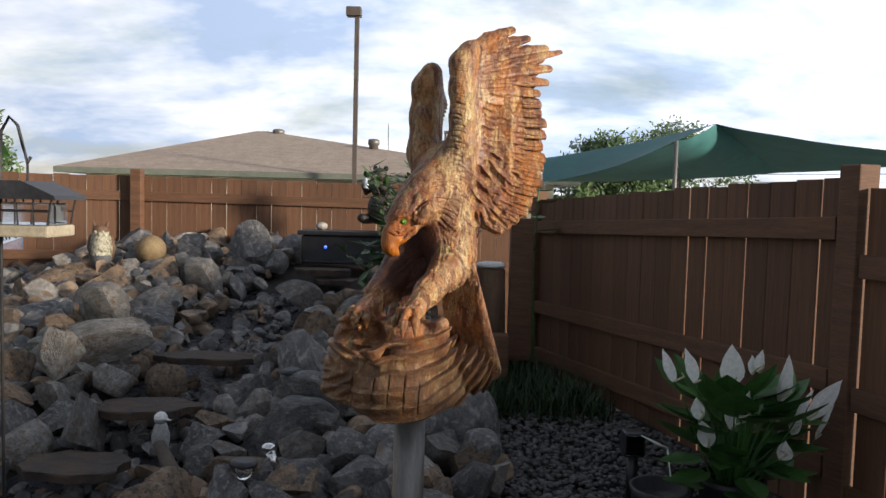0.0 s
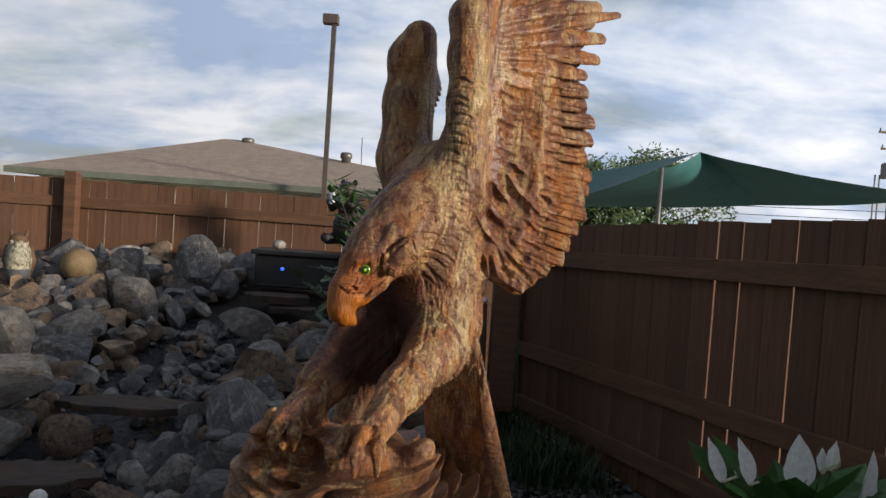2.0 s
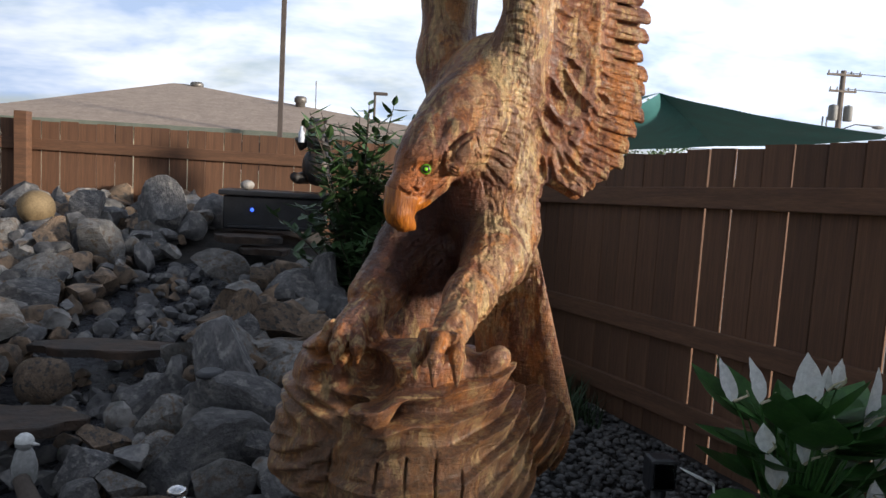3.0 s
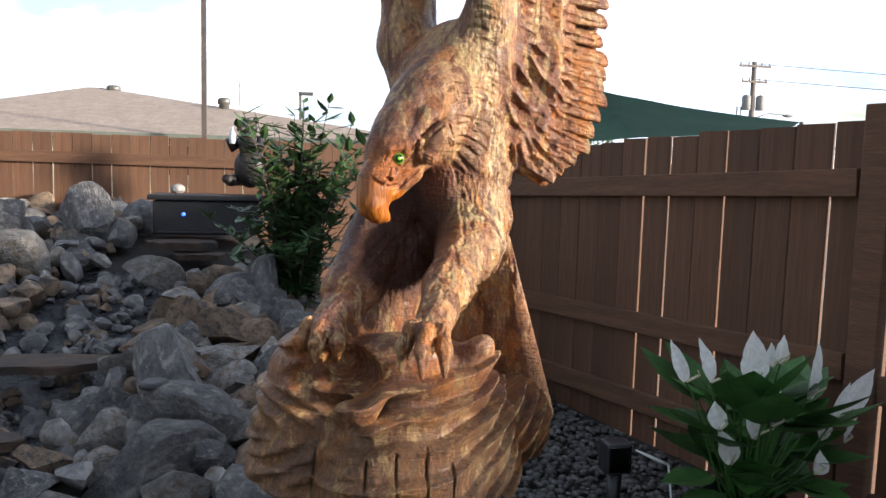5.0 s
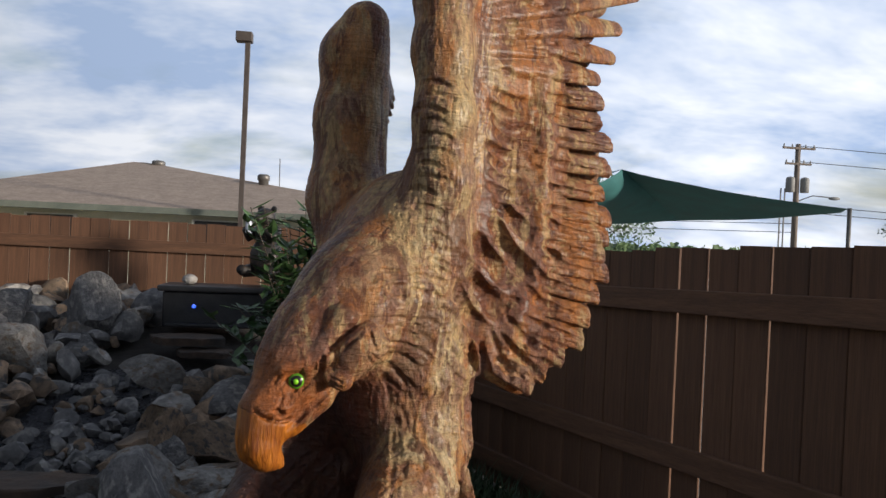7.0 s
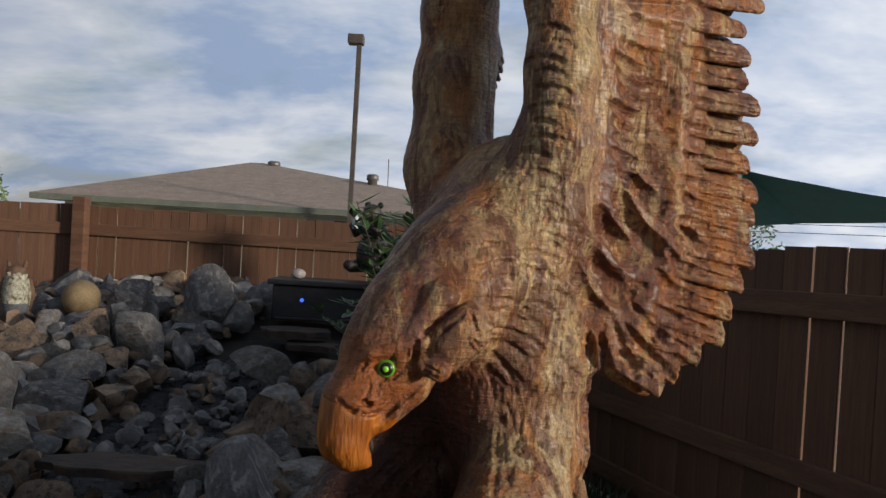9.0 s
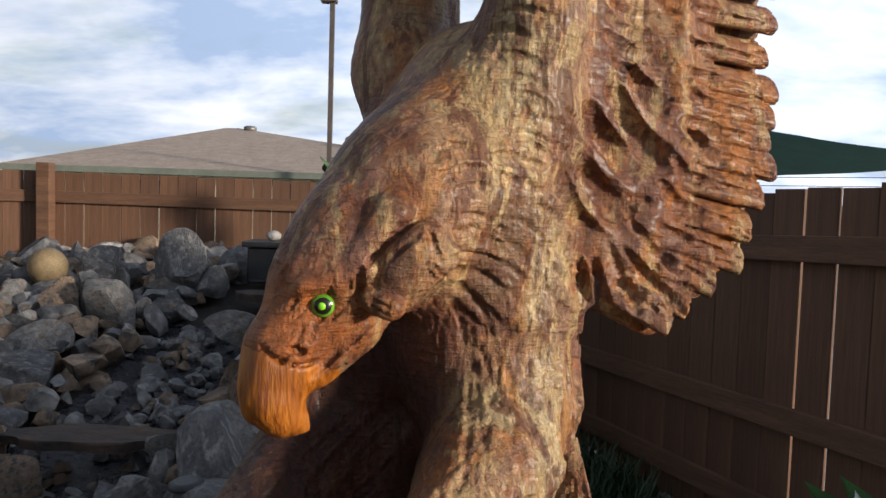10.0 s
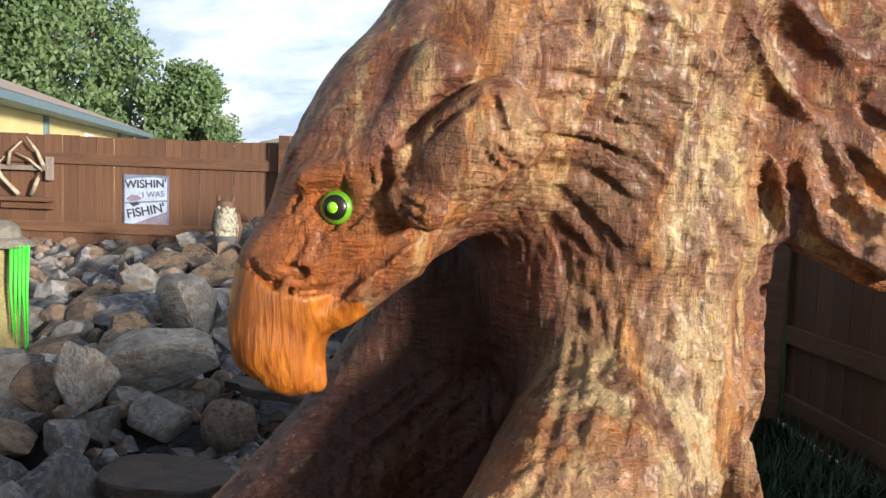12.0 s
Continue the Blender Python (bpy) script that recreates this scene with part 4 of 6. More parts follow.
# boards face the yard on the -y side of each run
fence_run("fence_back", "brown-stained vertical board fence behind the rock bank", (-4.25, 10.36), (1.2, 10.36), 2.0, 1.96, posts=((0.06, 0.09),), width=0.205, seed=3, wide=(1, 2, 4, 5, 6, 8, 9, 11, 12, 13, 15, 16))
fence_run("fence_left", "brown-stained vertical board fence with hung decorations", (-10.2, 8.75), (-4.25, 10.36), 2.0, 2.0, width=0.205, seed=4, wide=(6, 12, 17, 20, 23, 25, 27))
fence_run("fence_right", "brown-stained vertical board fence in shade, thin gaps between boards", (0.98, 8.35), (2.225, 4.318), 1.806, 1.975, posts=((4.31, 0.055), (0.03, 0.1)), seed=5, width=0.2125, start=0.0175,
          rails=(0.294, 1.16, 1.66), wide=(13, 14, 16, 19), inline=True)
fence_run("fence_side", "brown-stained vertical board fence beside the lily", (2.275, 4.150), (4.06, -1.6), 1.90, 1.90, seed=6, width=0.205, rails=(0.42, 1.15, 1.7), wide=(1, 3))


# ---- rocks ----
def rock_shape(seed, subdiv=3):
    """Vertices and faces of a boulder with broken, worn facets."""
    rnd = random.Random(seed * 7 + 1)
    bm = bmesh.new()
    bmesh.ops.create_icosphere(bm, subdivisions=subdiv, radius=1.0)
    planes = []
    for k in range(rnd.choice((8, 10, 12))):
        v = Vector((rnd.gauss(0, 1), rnd.gauss(0, 1), rnd.gauss(0, 1))).normalized()
        planes.append((v, rnd.uniform(0.34, 0.66)))
    off = Vector((seed * 3.7, seed * 1.3, 0))
    for v in bm.verts:
        p = v.co.copy()
        for nrm, dist in planes:
            over = p.dot(nrm) - dist
            if over > 0:
                p -= nrm * over * 1.0
        p *= 1.36 * (1 + 0.05 * noise.noise(p * 1.6 + off) + 0.035 * noise.noise(p * 4.5 + off) + 0.018 * noise.noise(p * 11 + off) + 0.012 * noise.noise(p * 23 + off))
        v.co = p
    verts_ = np.array([v.co[:] for v in bm.verts])
    faces_ = np.array([[v.index for v in f.verts] for f in bm.faces])
    bm.free()
    return verts_, faces_


SHAPES = [rock_shape(k + 1, 4) for k in range(14)]
LOW = [rock_shape(k + 1, 2) for k in range(14)]
ROCKS = {}
for tone, mat in ROCK_NEAR.items():
    ROCKS[tone] = []
    for v_, f_ in SHAPES:
        me = bpy.data.meshes.new("rock")
        me.from_pydata(v_.tolist(), [], f_.tolist())
        me.shade_smooth()
        me.set_sharp_from_angle(angle=math.radians(24))
        me.materials.append(mat)
        ROCKS[tone].append(me)

bank = thing("rock_bank", "heaped bank of grey, brown and pale boulders round a stream", "rockery", kind="structure")
rock_rnd = random.Random(11)
heap = {"dark": ([], []), "pale": ([], []), "tan": ([], [])}


def put_rock(x, y, z, size, tone, turn=None, squash=(1, 1, 0.8), tilt=None, far=False, shape=None):
    turn = rock_rnd.uniform(0, 360) if turn is None else turn
    tilt = (rock_rnd.uniform(-25, 25), rock_rnd.uniform(-25, 25)) if tilt is None else tilt
    m = pose(x, y, z, tilt[0], tilt[1], turn) @ Matrix.Diagonal((size * squash[0], size * squash[1], size * squash[2], 1))
    k = rock_rnd.randrange(len(SHAPES)) if shape is None else shape
    if far:
        v_, f_ = LOW[k]
        a = np.array(m)
        vs_, fs_ = heap[tone]
        fs_.append(f_ + sum(len(v) for v in vs_))
        vs_.append(v_ @ a[:3, :3].T + a[:3, 3])
        return None
    ob = new("rock", ROCKS[tone][k])
    ob.parent = bank
    ob.matrix_basis = m
    return ob


def in_stream(x, y, half=0.50):
    return abs(x + 1.88 - 0.10 * (y - 6)) < half and y < 8.1 or (-1.95 < x < -0.6 and y > 8.0)


# boulders that stand out: place, half size, tone, proportions
for x, y, z, r, tone, sq in (
    (-2.62, 8.05, 0.86, 0.2668, "pale", (1.15, 0.8, 0.72)), (-3.02, 8.1, 0.93, 0.2024, "tan", (1.1, 0.9, 0.8)), (-2.25, 8.75, 1.12, 0.2484, "dark", (0.9, 0.7, 1.25)),
    (-1.5, 7.7, 0.76, 0.1748, "pale", (1.15, 0.9, 0.75)), (-2.95, 8.8, 1.12, 0.2208, "dark", (1.3, 0.8, 0.7)), (-3.45, 8.25, 0.78, 0.2116, "pale", (0.9, 0.9, 1.0)),
    (-1.02, 4.72, 0.21, 0.2668, "dark", (1.35, 0.9, 0.85)), (-0.52, 4.6, 0.17, 0.184, "dark", (1.0, 0.9, 0.8)), (-0.98, 5.5, 0.40, 0.276, "dark", (0.85, 0.8, 1.15)),
    (-1.35, 5.35, 0.34, 0.2208, "dark", (1.2, 0.8, 0.9)), (-1.05, 5.95, 0.51, 0.2208, "pale", (1.3, 0.9, 0.5)), (-1.05, 6.35, 0.61, 0.1288, "tan", (0.8, 0.8, 1.3)),
    (-2.75, 5.35, 0.64, 0.184, "pale", (0.9, 0.8, 1.15)), (-2.6, 5.85, 0.58, 0.2392, "pale", (1.35, 0.8, 0.75)), (-2.95, 6.5, 0.75, 0.2576, "pale", (1.3, 0.8, 0.75)),
    (-2.28, 4.75, 0.30, 0.1564, "pale", (0.9, 0.9, 1.2)), (-2.1, 5.75, 0.34, 0.138, "tan", (1.2, 0.9, 0.9)), (-0.25, 4.35, 0.12, 0.2024, "pale", (1.1, 0.9, 0.8)),
    (0.22, 4.6, 0.13, 0.2024, "dark", (1.0, 0.9, 1.0)), (-0.72, 4.15, 0.13, 0.184, "dark", (1.2, 0.9, 0.8)), (-3.3, 5.4, 0.49, 0.2484, "pale", (1.2, 0.9, 0.8)),
    (-0.55, 7.2, 0.66, 0.2208, "dark", (0.8, 0.7, 1.2)), (-0.75, 6.9, 0.53, 0.1564, "pale", (1.1, 0.9, 0.8)), (-4.3, 8.6, 0.95, 0.184, "pale", (1.3, 0.8, 0.7)),
    (-5.2, 8.6, 0.42, 0.30, "dark", (1.5, 0.8, 0.9)), (-4.7, 8.0, 0.50, 0.28, "dark", (1.0, 0.7, 1.3)), (0.05, 5.2, 0.25, 0.276, "dark", (1, 0.9, 0.9)),
):
    put_rock(x, y, z, r * 0.98, tone, squash=sq, tilt=(rock_rnd.uniform(-10, 10), rock_rnd.uniform(-10, 10)))

placed = [(-2.62, 8.05, 0.25), (-1.02, 4.72, 0.28), (-0.98, 5.5, 0.25), (-2.95, 6.5, 0.25)]
for sizes, share, number, loose in (((0.15, 0.18, 0.21), 0.76, 130, 0.04), ((0.09, 0.115, 0.145), 0.60, 620, 0.09), ((0.045, 0.06, 0.08), 0.58, 520, 0.11)):
    tries = 0
    done = 0
    while tries < 7000 and done < number:
        tries += 1
        y = 3.5 + 6.7 * rock_rnd.random()
        x = -8.5 + 9.1 * rock_rnd.random()
        if x > 0.45 - 0.12 * (y - 4) or x < -1.15 * y + 1.2 and y < 7.6 or in_stream(x, y):
            continue
        r = rock_rnd.choice(sizes)
        if y > 9.4 and r > 0.2 or any((x - px) ** 2 + (y - py) ** 2 < (share * (r + pr)) ** 2 for px, py, pr in placed):
            continue
        placed.append((x, y, r))
        done += 1
        tone = rock_rnd.choice(("dark", "dark", "dark", "tan", "tan", "tan", "pale", "pale"))
        near = y < 6.4 and x > -3.6 and r > 0.1 or y < 8.4 and r > 0.16 and x > -4.5
        put_rock(x, y, pile_height(x, y) + r * 0.25 + rock_rnd.uniform(-0.02, loose), r * 1.15, tone, squash=(1, rock_rnd.uniform(0.7, 1.05), rock_rnd.uniform(0.6, 0.95)), far=not near)
# small wet stones in the stream
for i in range(260):
    y = 3.9 + 4.1 * rock_rnd.random()
    x = -1.95 + 0.10 * (y - 6) + rock_rnd.gauss(0, 0.24)
    r = rock_rnd.uniform(0.025, 0.085)
    put_rock(x, y, pile_height(x, y) + r * 0.1, r, rock_rnd.choice(("dark", "dark", "dark", "tan")), far=True)
for tone, (vs_, fs_) in heap.items():
    if vs_:
        me = bpy.data.meshes.new("small_rocks")
        me.from_pydata(np.concatenate(vs_).tolist(), [], np.concatenate(fs_).tolist())
        me.shade_smooth()
        me.set_sharp_from_angle(angle=math.radians(30))
        me.materials.append(ROCK_FAR[tone])
        tagged(new("small_rocks", me), "heaped small " + {"dark": "grey", "pale": "pale", "tan": "tan"}[tone] + " rocks on the bank", "rocks", kind="stuff")

# stream bed, wet and glinting
bm = bmesh.new()
rows_ = []
for j in range(46):
    y = 3.7 + 0.1 * j
    rows_.append([])
    for i in range(13):
        x = -1.95 + 0.10 * (y - 6) + (i - 6) * 0.075
        rows_[-1].append(bm.verts.new((x, y, pile_height(x, y) - 0.02 + 0.02 * noise.noise((x * 7, y * 7, 1)))))
for j in range(45):
    for i in range(12):
        bm.faces.new((rows_[j][i], rows_[j][i + 1], rows_[j + 1][i + 1], rows_[j + 1][i]))
tagged(mesh_object("stream", bm, WATER, None, True), "dark wet stream bed running between the boulders", "water", kind="structure")


def flagstone(x0, x1, y, z, depth, thick, seed):
    rnd = random.Random(seed)
    bm = bmesh.new()
    pts = []
    for k in range(22):
        a = 2 * math.pi * k / 22
        sx, sy = math.cos(a), math.sin(a)
        s_ = (abs(sx) ** 3 + abs(sy) ** 3) ** (-1 / 3) * rnd.uniform(0.80, 1.08)
        pts.append(((x0 + x1) / 2 + sx * s_ * (x1 - x0) / 2, y + sy * s_ * depth / 2))
    top = [bm.verts.new((px, py, z + rnd.uniform(-0.006, 0.006))) for px, py in pts]
    low = [bm.verts.new((px * 0.985 + (x0 + x1) / 2 * 0.015, py, z - thick)) for px, py in pts]
    bm.faces.new(top)
    bm.faces.new(low[::-1])
    for k in range(22):
        bm.faces.new((low[k], low[(k + 1) % 22], top[(k + 1) % 22], top[k]))
    bmesh.ops.bevel(bm, geom=[e for e in bm.edges if all(v in top for v in e.verts)], offset=0.008, segments=1, affect="EDGES")
    return tagged(mesh_object("flagstone", bm, SLAB), "flat rusty-brown flagstone laid over the stream as a spillway", "flagstone", group="spillway stones")


flagstone(-2.32, -1.36, 6.05, 0.49, 0.34, 0.05, 1)
flagstone(-2.30, -1.62, 5.0, 0.37, 0.40, 0.05, 2)
flagstone(-2.40, -1.78, 4.3, 0.22, 0.40, 0.05, 3)
flagstone(-1.75, -1.05, 8.55, 0.97, 0.40, 0.06, 4)
flagstone(-1.45, -0.98, 8.35, 0.88, 0.36, 0.05, 5)

# gravel bed
ico = bmesh.new()
bmesh.ops.create_icosphere(ico, subdivisions=1, radius=1.0)
iv = np.array([v.co[:] for v in ico.verts])
iff = np.array([[v.index for v in f.verts] for f in ico.faces])
ico.free()
gr = np.random.RandomState(3)
vs_, fs_ = [], []
for i in range(5200):
    y = 3.7 + 3.1 * gr.rand()
    x = -0.1 + 2.3 * gr.rand()
    if x > 3.45 - 0.30 * y or x < 0.50 - 0.12 * (y - 4) - 0.25 * gr.rand():
        continue
    r = gr.uniform(0.012, 0.034)
    sc = np.array((1, gr.uniform(0.6, 1), gr.uniform(0.4, 0.7))) * r
    a = gr.rand() * 6.3
    v = iv * sc
    v = np.stack([v[:, 0] * math.cos(a) - v[:, 1] * math.sin(a) + x, v[:, 0] * math.sin(a) + v[:, 1] * math.cos(a) + y, v[:, 2] + 0.008 + gr.rand() * 0.012 + 0.10 * max(0, 0.5 - x)], 1)
    fs_.append(iff + len(iv) * len(vs_))
    vs_.append(v)
me = bpy.data.meshes.new("gravel")
me.from_pydata(np.concatenate(vs_).tolist(), [], np.concatenate(fs_).tolist())
me.shade_smooth()
me.materials.append(GRAVEL)
tagged(new("gravel", me), "bed of rounded grey river gravel", "gravel", kind="stuff")


# ---- grass and plants ----
def blades(name, label, cat, spots, height, width, mat, seed, per=10, lean=0.5):
    rnd = random.Random(seed)
    v, f = [], []
    for x, y, z in spots:
        for k in range(per):
            a = rnd.uniform(0, 6.28)
            h = height * rnd.uniform(0.5, 1.1)
            bx, by = x + rnd.gauss(0, 0.05), y + rnd.gauss(0, 0.05)
            dx, dy = math.cos(a), math.sin(a)
            n0 = len(v)
            l_ = lean * rnd.uniform(0.3, 1) * h
            v += [(bx - dy * width, by + dx * width, z), (bx + dy * width, by - dx * width, z),
                  (bx + dx * l_ * 0.4 - dy * width * 0.8, by + dy * l_ * 0.4 + dx * width * 0.8, z + h * 0.6), (bx + dx * l_ * 0.4 + dy * width * 0.8, by + dy * l_ * 0.4 - dx * width * 0.8, z + h * 0.6),
                  (bx + dx * l_, by + dy * l_, z + h)]
            f += [(n0, n0 + 1, n0 + 3, n0 + 2), (n0 + 2, n0 + 3, n0 + 4)]
    me = bpy.data.meshes.new(name)
    me.from_pydata(v, [], f)
    me.materials.append(mat)
    return tagged(new(name, me), label, cat, kind="stuff")


gr2 = random.Random(21)
spots = []
while len(spots) < 460:
    x, y = gr2.uniform(0.1, 1.6), gr2.uniform(6.1, 8.2)
    if x < 3.25 - 0.30 * y and x > 0.1:
        spots.append((x, y, max(0, pile_height(x, y) - 0.03)))
blades("grass", "dark green grass growing along the shaded fence foot", "grass", spots, 0.25, 0.005, GRASS, 8, per=10, lean=0.9)

# leafy bush by the waterfall
bush = thing("bush", "leafy green bush with long narrow leaves beside the waterfall", "bush", (-0.34, 7.45, 0.50))
rnd = random.Random(31)
bm_l = bmesh.new()
for i in range(66):
    a, sp = rnd.uniform(0, 6.28), rnd.uniform(0.05, 0.74)
    h = rnd.uniform(0.55, 1.84) - sp * 0.40
    tipx, tipy = math.cos(a) * sp, math.sin(a) * sp * 0.8
    pts = [(tipx * t * (0.4 + 0.6 * t), tipy * t * (0.4 + 0.6 * t), h * t) for t in (0, 0.35, 0.7, 1.0)]
    bm_s = bmesh.new()
    tube(bm_s, pts, [0.009, 0.007, 0.005, 0.003], 5)
    part("stem", bm_s, BARK, bush)
    for k in range(44):
        t = rnd.uniform(0.10, 1.0)
        c = Vector((tipx * t * (0.4 + 0.6 * t), tipy * t * (0.4 + 0.6 * t), h * t))
        b = rnd.uniform(0, 6.28)
        ln = rnd.uniform(0.09, 0.20)
        d = Vector((math.cos(b), math.sin(b), rnd.uniform(-0.25, 0.9))).normalized()
        leaf_blade(bm_l, c, c + d * ln, ln * 0.20, (0, 0, 1), 0.25, 0.18, 3)
part("foliage", bm_l, BUSH, bush)

# peace lily
lily = thing("peace_lily", "potted peace lily with white spathes and dark green leaves", "plant", (1.60, 4.12, 0.0))
rnd = random.Random(41)
bm = bmesh.new()
lathe(bm, [(0.11, 0.0), (0.15, 0.02), (0.17, 0.26), (0.185, 0.28), (0.185, 0.31), (0.165, 0.31), (0.15, 0.27)], 24)
part("pot", bm, PLASTIC, lily, "dark plastic plant pot", True)
for i in range(74):
    a = rnd.uniform(0, 6.28)
    sp, top = rnd.uniform(0.08, 0.42), rnd.uniform(0.42, 1.0)
    top -= sp * 0.35
    base = Vector((math.cos(a) * 0.05, math.sin(a) * 0.05, 0.28))
    mid_ = Vector((math.cos(a) * sp * 0.55, math.sin(a) * sp * 0.55, top * 0.85))
    end = Vector((math.cos(a) * (sp + 0.10), math.sin(a) * (sp + 0.10), top + rnd.uniform(-0.12, 0.10)))
    bm = bmesh.new()
    tube(bm, [base, (base + mid_) / 2 + Vector((0, 0, 0.02)), mid_], [0.006, 0.005, 0.004], 5)
    leaf_blade(bm, mid_, end, (end - mid_).length * rnd.uniform(0.26, 0.36) + 0.014, (0, 0, 1), 0.22, 0.22, 7)
    part("leaf", bm, LEAF, lily)
for x, z, w, ln, dy, tilt in ((-0.392, 0.930, 0.034, 0.17, -0.10, -0.35), (-0.286, 0.935, 0.050, 0.18, -0.12, -0.28), (-0.065, 0.935, 0.075, 0.22, -0.10, 0.05), (0.115, 0.955, 0.030, 0.12, -0.04, 0.25), (0.080, 0.930, 0.026, 0.10, -0.02, 0.1),
                              (0.205, 0.880, 0.078, 0.24, -0.12, 0.25), (0.425, 0.765, 0.055, 0.21, -0.10, 0.9), (-0.254, 0.725, 0.044, 0.11, -0.18, -0.15), (-0.075, 0.700, 0.038, 0.19, -0.14, -0.1), (-0.040, 0.765, 0.042, 0.14, -0.24, 0.35),
                              (-0.222, 0.600, 0.052, 0.14, -0.20, -0.35), (0.166, 0.535, 0.060, 0.09, -0.24, 0.5), (0.285, 0.640, 0.034, 0.11, -0.12, 0.5), (0.280, 0.760, 0.022, 0.17, -0.20, 0.6), (0.450, 0.640, 0.018, 0.18, -0.08, 0.6)):
    bm = bmesh.new()
    b = Vector((x - tilt * ln * 0.4, dy, z - ln * 0.45))
    e = Vector((x + tilt * ln * 0.6, dy + 0.03, z + ln * 0.55))
    leaf_blade(bm, b, e, w * 0.86, (rnd.uniform(-0.9, 0.9), -1, 0.2), rnd.uniform(0.25, 0.7), rnd.uniform(-0.1, 0.35), 8)
    for v in bm.verts:
        v.co += Vector((0.006 * noise.noise(v.co * 40), 0.010 * noise.noise(v.co * 32 + Vector((5, 0, 0))), 0.0))
    sp_ = part("spathe", bm, WHITE, lily, "white spathe")
    bm = bmesh.new()
    tube(bm, [(x * 0.3, dy * 0.3, 0.30), (x * 0.8, dy * 0.8, z - ln * 0.9), b], [0.005, 0.004, 0.004], 6)
    part("stalk", bm, LEAF, lily)
    bm = bmesh.new()
    tube(bm, [b + Vector((0, -0.006, 0)), b + Vector((rnd.uniform(-0.02, 0.05), -0.035, 0.035)), b + Vector((rnd.uniform(-0.02, 0.06), -0.055, 0.06))], [0.006, 0.0055, 0.003], 7)
    part("spadix", bm, material("spadix_cream", (0.55, 0.50, 0.34), (0.66, 0.62, 0.46), 30, 0.6) if "spadix_cream" not in bpy.data.materials else bpy.data.materials["spadix_cream"], lily)

# broad leaves by the fence corner
broad = thing("broadleaf_plant", "tall plant with broad bright green leaves by the fence corner", "plant", (0.92, 7.75, 0.2))
bm = bmesh.new()
tube(bm, [(0, 0, 0), (-0.03, 0, 0.9), (0.0, 0, 1.72)], [0.014, 0.011, 0.006], 6)
part("stem", bm, LEAF, broad)
for i, (z, a, ln) in enumerate(((1.70, 30, 0.22), (1.62, 150, 0.24), (1.58, -40, 0.26), (1.48, 210, 0.22), (1.42, 80, 0.24), (1.30, -20, 0.25), (1.25, 180, 0.25), (1.10, 260, 0.22))):
    bm = bmesh.new()
    d = Vector((math.cos(radians(a)), math.sin(radians(a)) * 0.7, 0.12)) * ln
    leaf_blade(bm, (0, 0, z), Vector((0, 0, z)) + d, ln * 0.34, (0, 0, 1), 0.2, 0.25, 6)
    part("leaf", bm, LEAF, broad)


# ---- statues and small things on the rocks ----
OWLP = material("speckled_owl_paint", (0.16, 0.15, 0.11), (0.55, 0.54, 0.42), 26, 0.7, bump=0.5, fine=50, third=(0.10, 0.06, 0.035))
BEARP = material("black_bear_paint", (0.012, 0.011, 0.011), (0.035, 0.030, 0.028), 12, 0.5, bump=0.4, third=(0.08, 0.05, 0.03))
GREYP = material("grey_resin", (0.22, 0.22, 0.22), (0.36, 0.36, 0.35), 16, 0.7, bump=0.2)
WHITEP = material("white_paint", (0.68, 0.68, 0.66), (0.8, 0.8, 0.78), 8, 0.5, bump=0.1)
BOTTLE = material("silver_blue_bottle", (0.55, 0.60, 0.70), (0.75, 0.80, 0.88), 8, 0.3, bump=0.05)


def join_grown(name, mats, build):
    bm = bmesh.new()
    build(bm)
    return mesh_object(name, bm, mats, None, True)


def owl_shape(bm):
    lathe(bm, [(0.075, 0.0), (0.095, 0.03), (0.105, 0.14), (0.10, 0.26), (0.085, 0.34), (0.088, 0.40), (0.075, 0.45), (0.03, 0.475), (0.004, 0.478)], 20)
    for s_ in (-1, 1):
        tube(bm, [(s_ * 0.055, 0.0, 0.44), (s_ * 0.07, 0.0, 0.49), (s_ * 0.075, 0.005, 0.525)], [0.025, 0.017, 0.003], 8)
        tube(bm, [(s_ * 0.09, 0.02, 0.36), (s_ * 0.112, 0.03, 0.22), (s_ * 0.095, 0.05, 0.06)], [0.03, 0.042, 0.012], 10, flat=0.6)
        ball(bm, (s_ * 0.035, -0.078, 0.40), 0.022, (1, 0.5, 1), 2)
    tube(bm, [(0, -0.085, 0.40), (0, -0.10, 0.38), (0, -0.098, 0.36)], [0.01, 0.009, 0.002], 6)


owl = join_grown("owl_figure", OWLP, owl_shape)
for m_ in (material("owl_brown_paint", (0.075, 0.040, 0.024), (0.17, 0.095, 0.055), 22, 0.7, bump=0.5), material("owl_grey_base", (0.07, 0.075, 0.09), (0.13, 0.135, 0.15), 18, 0.7, bump=0.5)):
    owl.data.materials.append(m_)
owl_top = max(v.co.z for v in owl.data.vertices)
owl_wide = max(v.co.x for v in owl.data.vertices)
for f in owl.data.polygons:
    h = f.center.z / owl_top
    if h < 0.17:
        f.material_index = 2
    elif h > 0.79 or f.normal.y > -0.15 or (h < 0.72 and abs(f.center.x) > owl_wide * 0.72) or (h > 0.74 and abs(f.center.x) > owl_wide * 0.5):
        f.material_index = 1
owl.matrix_basis = pose(-3.86, 8.45, 0.93, 0, 0, 12)
tagged(owl, "speckled cream and brown owl figure standing on the rocks", "statue")


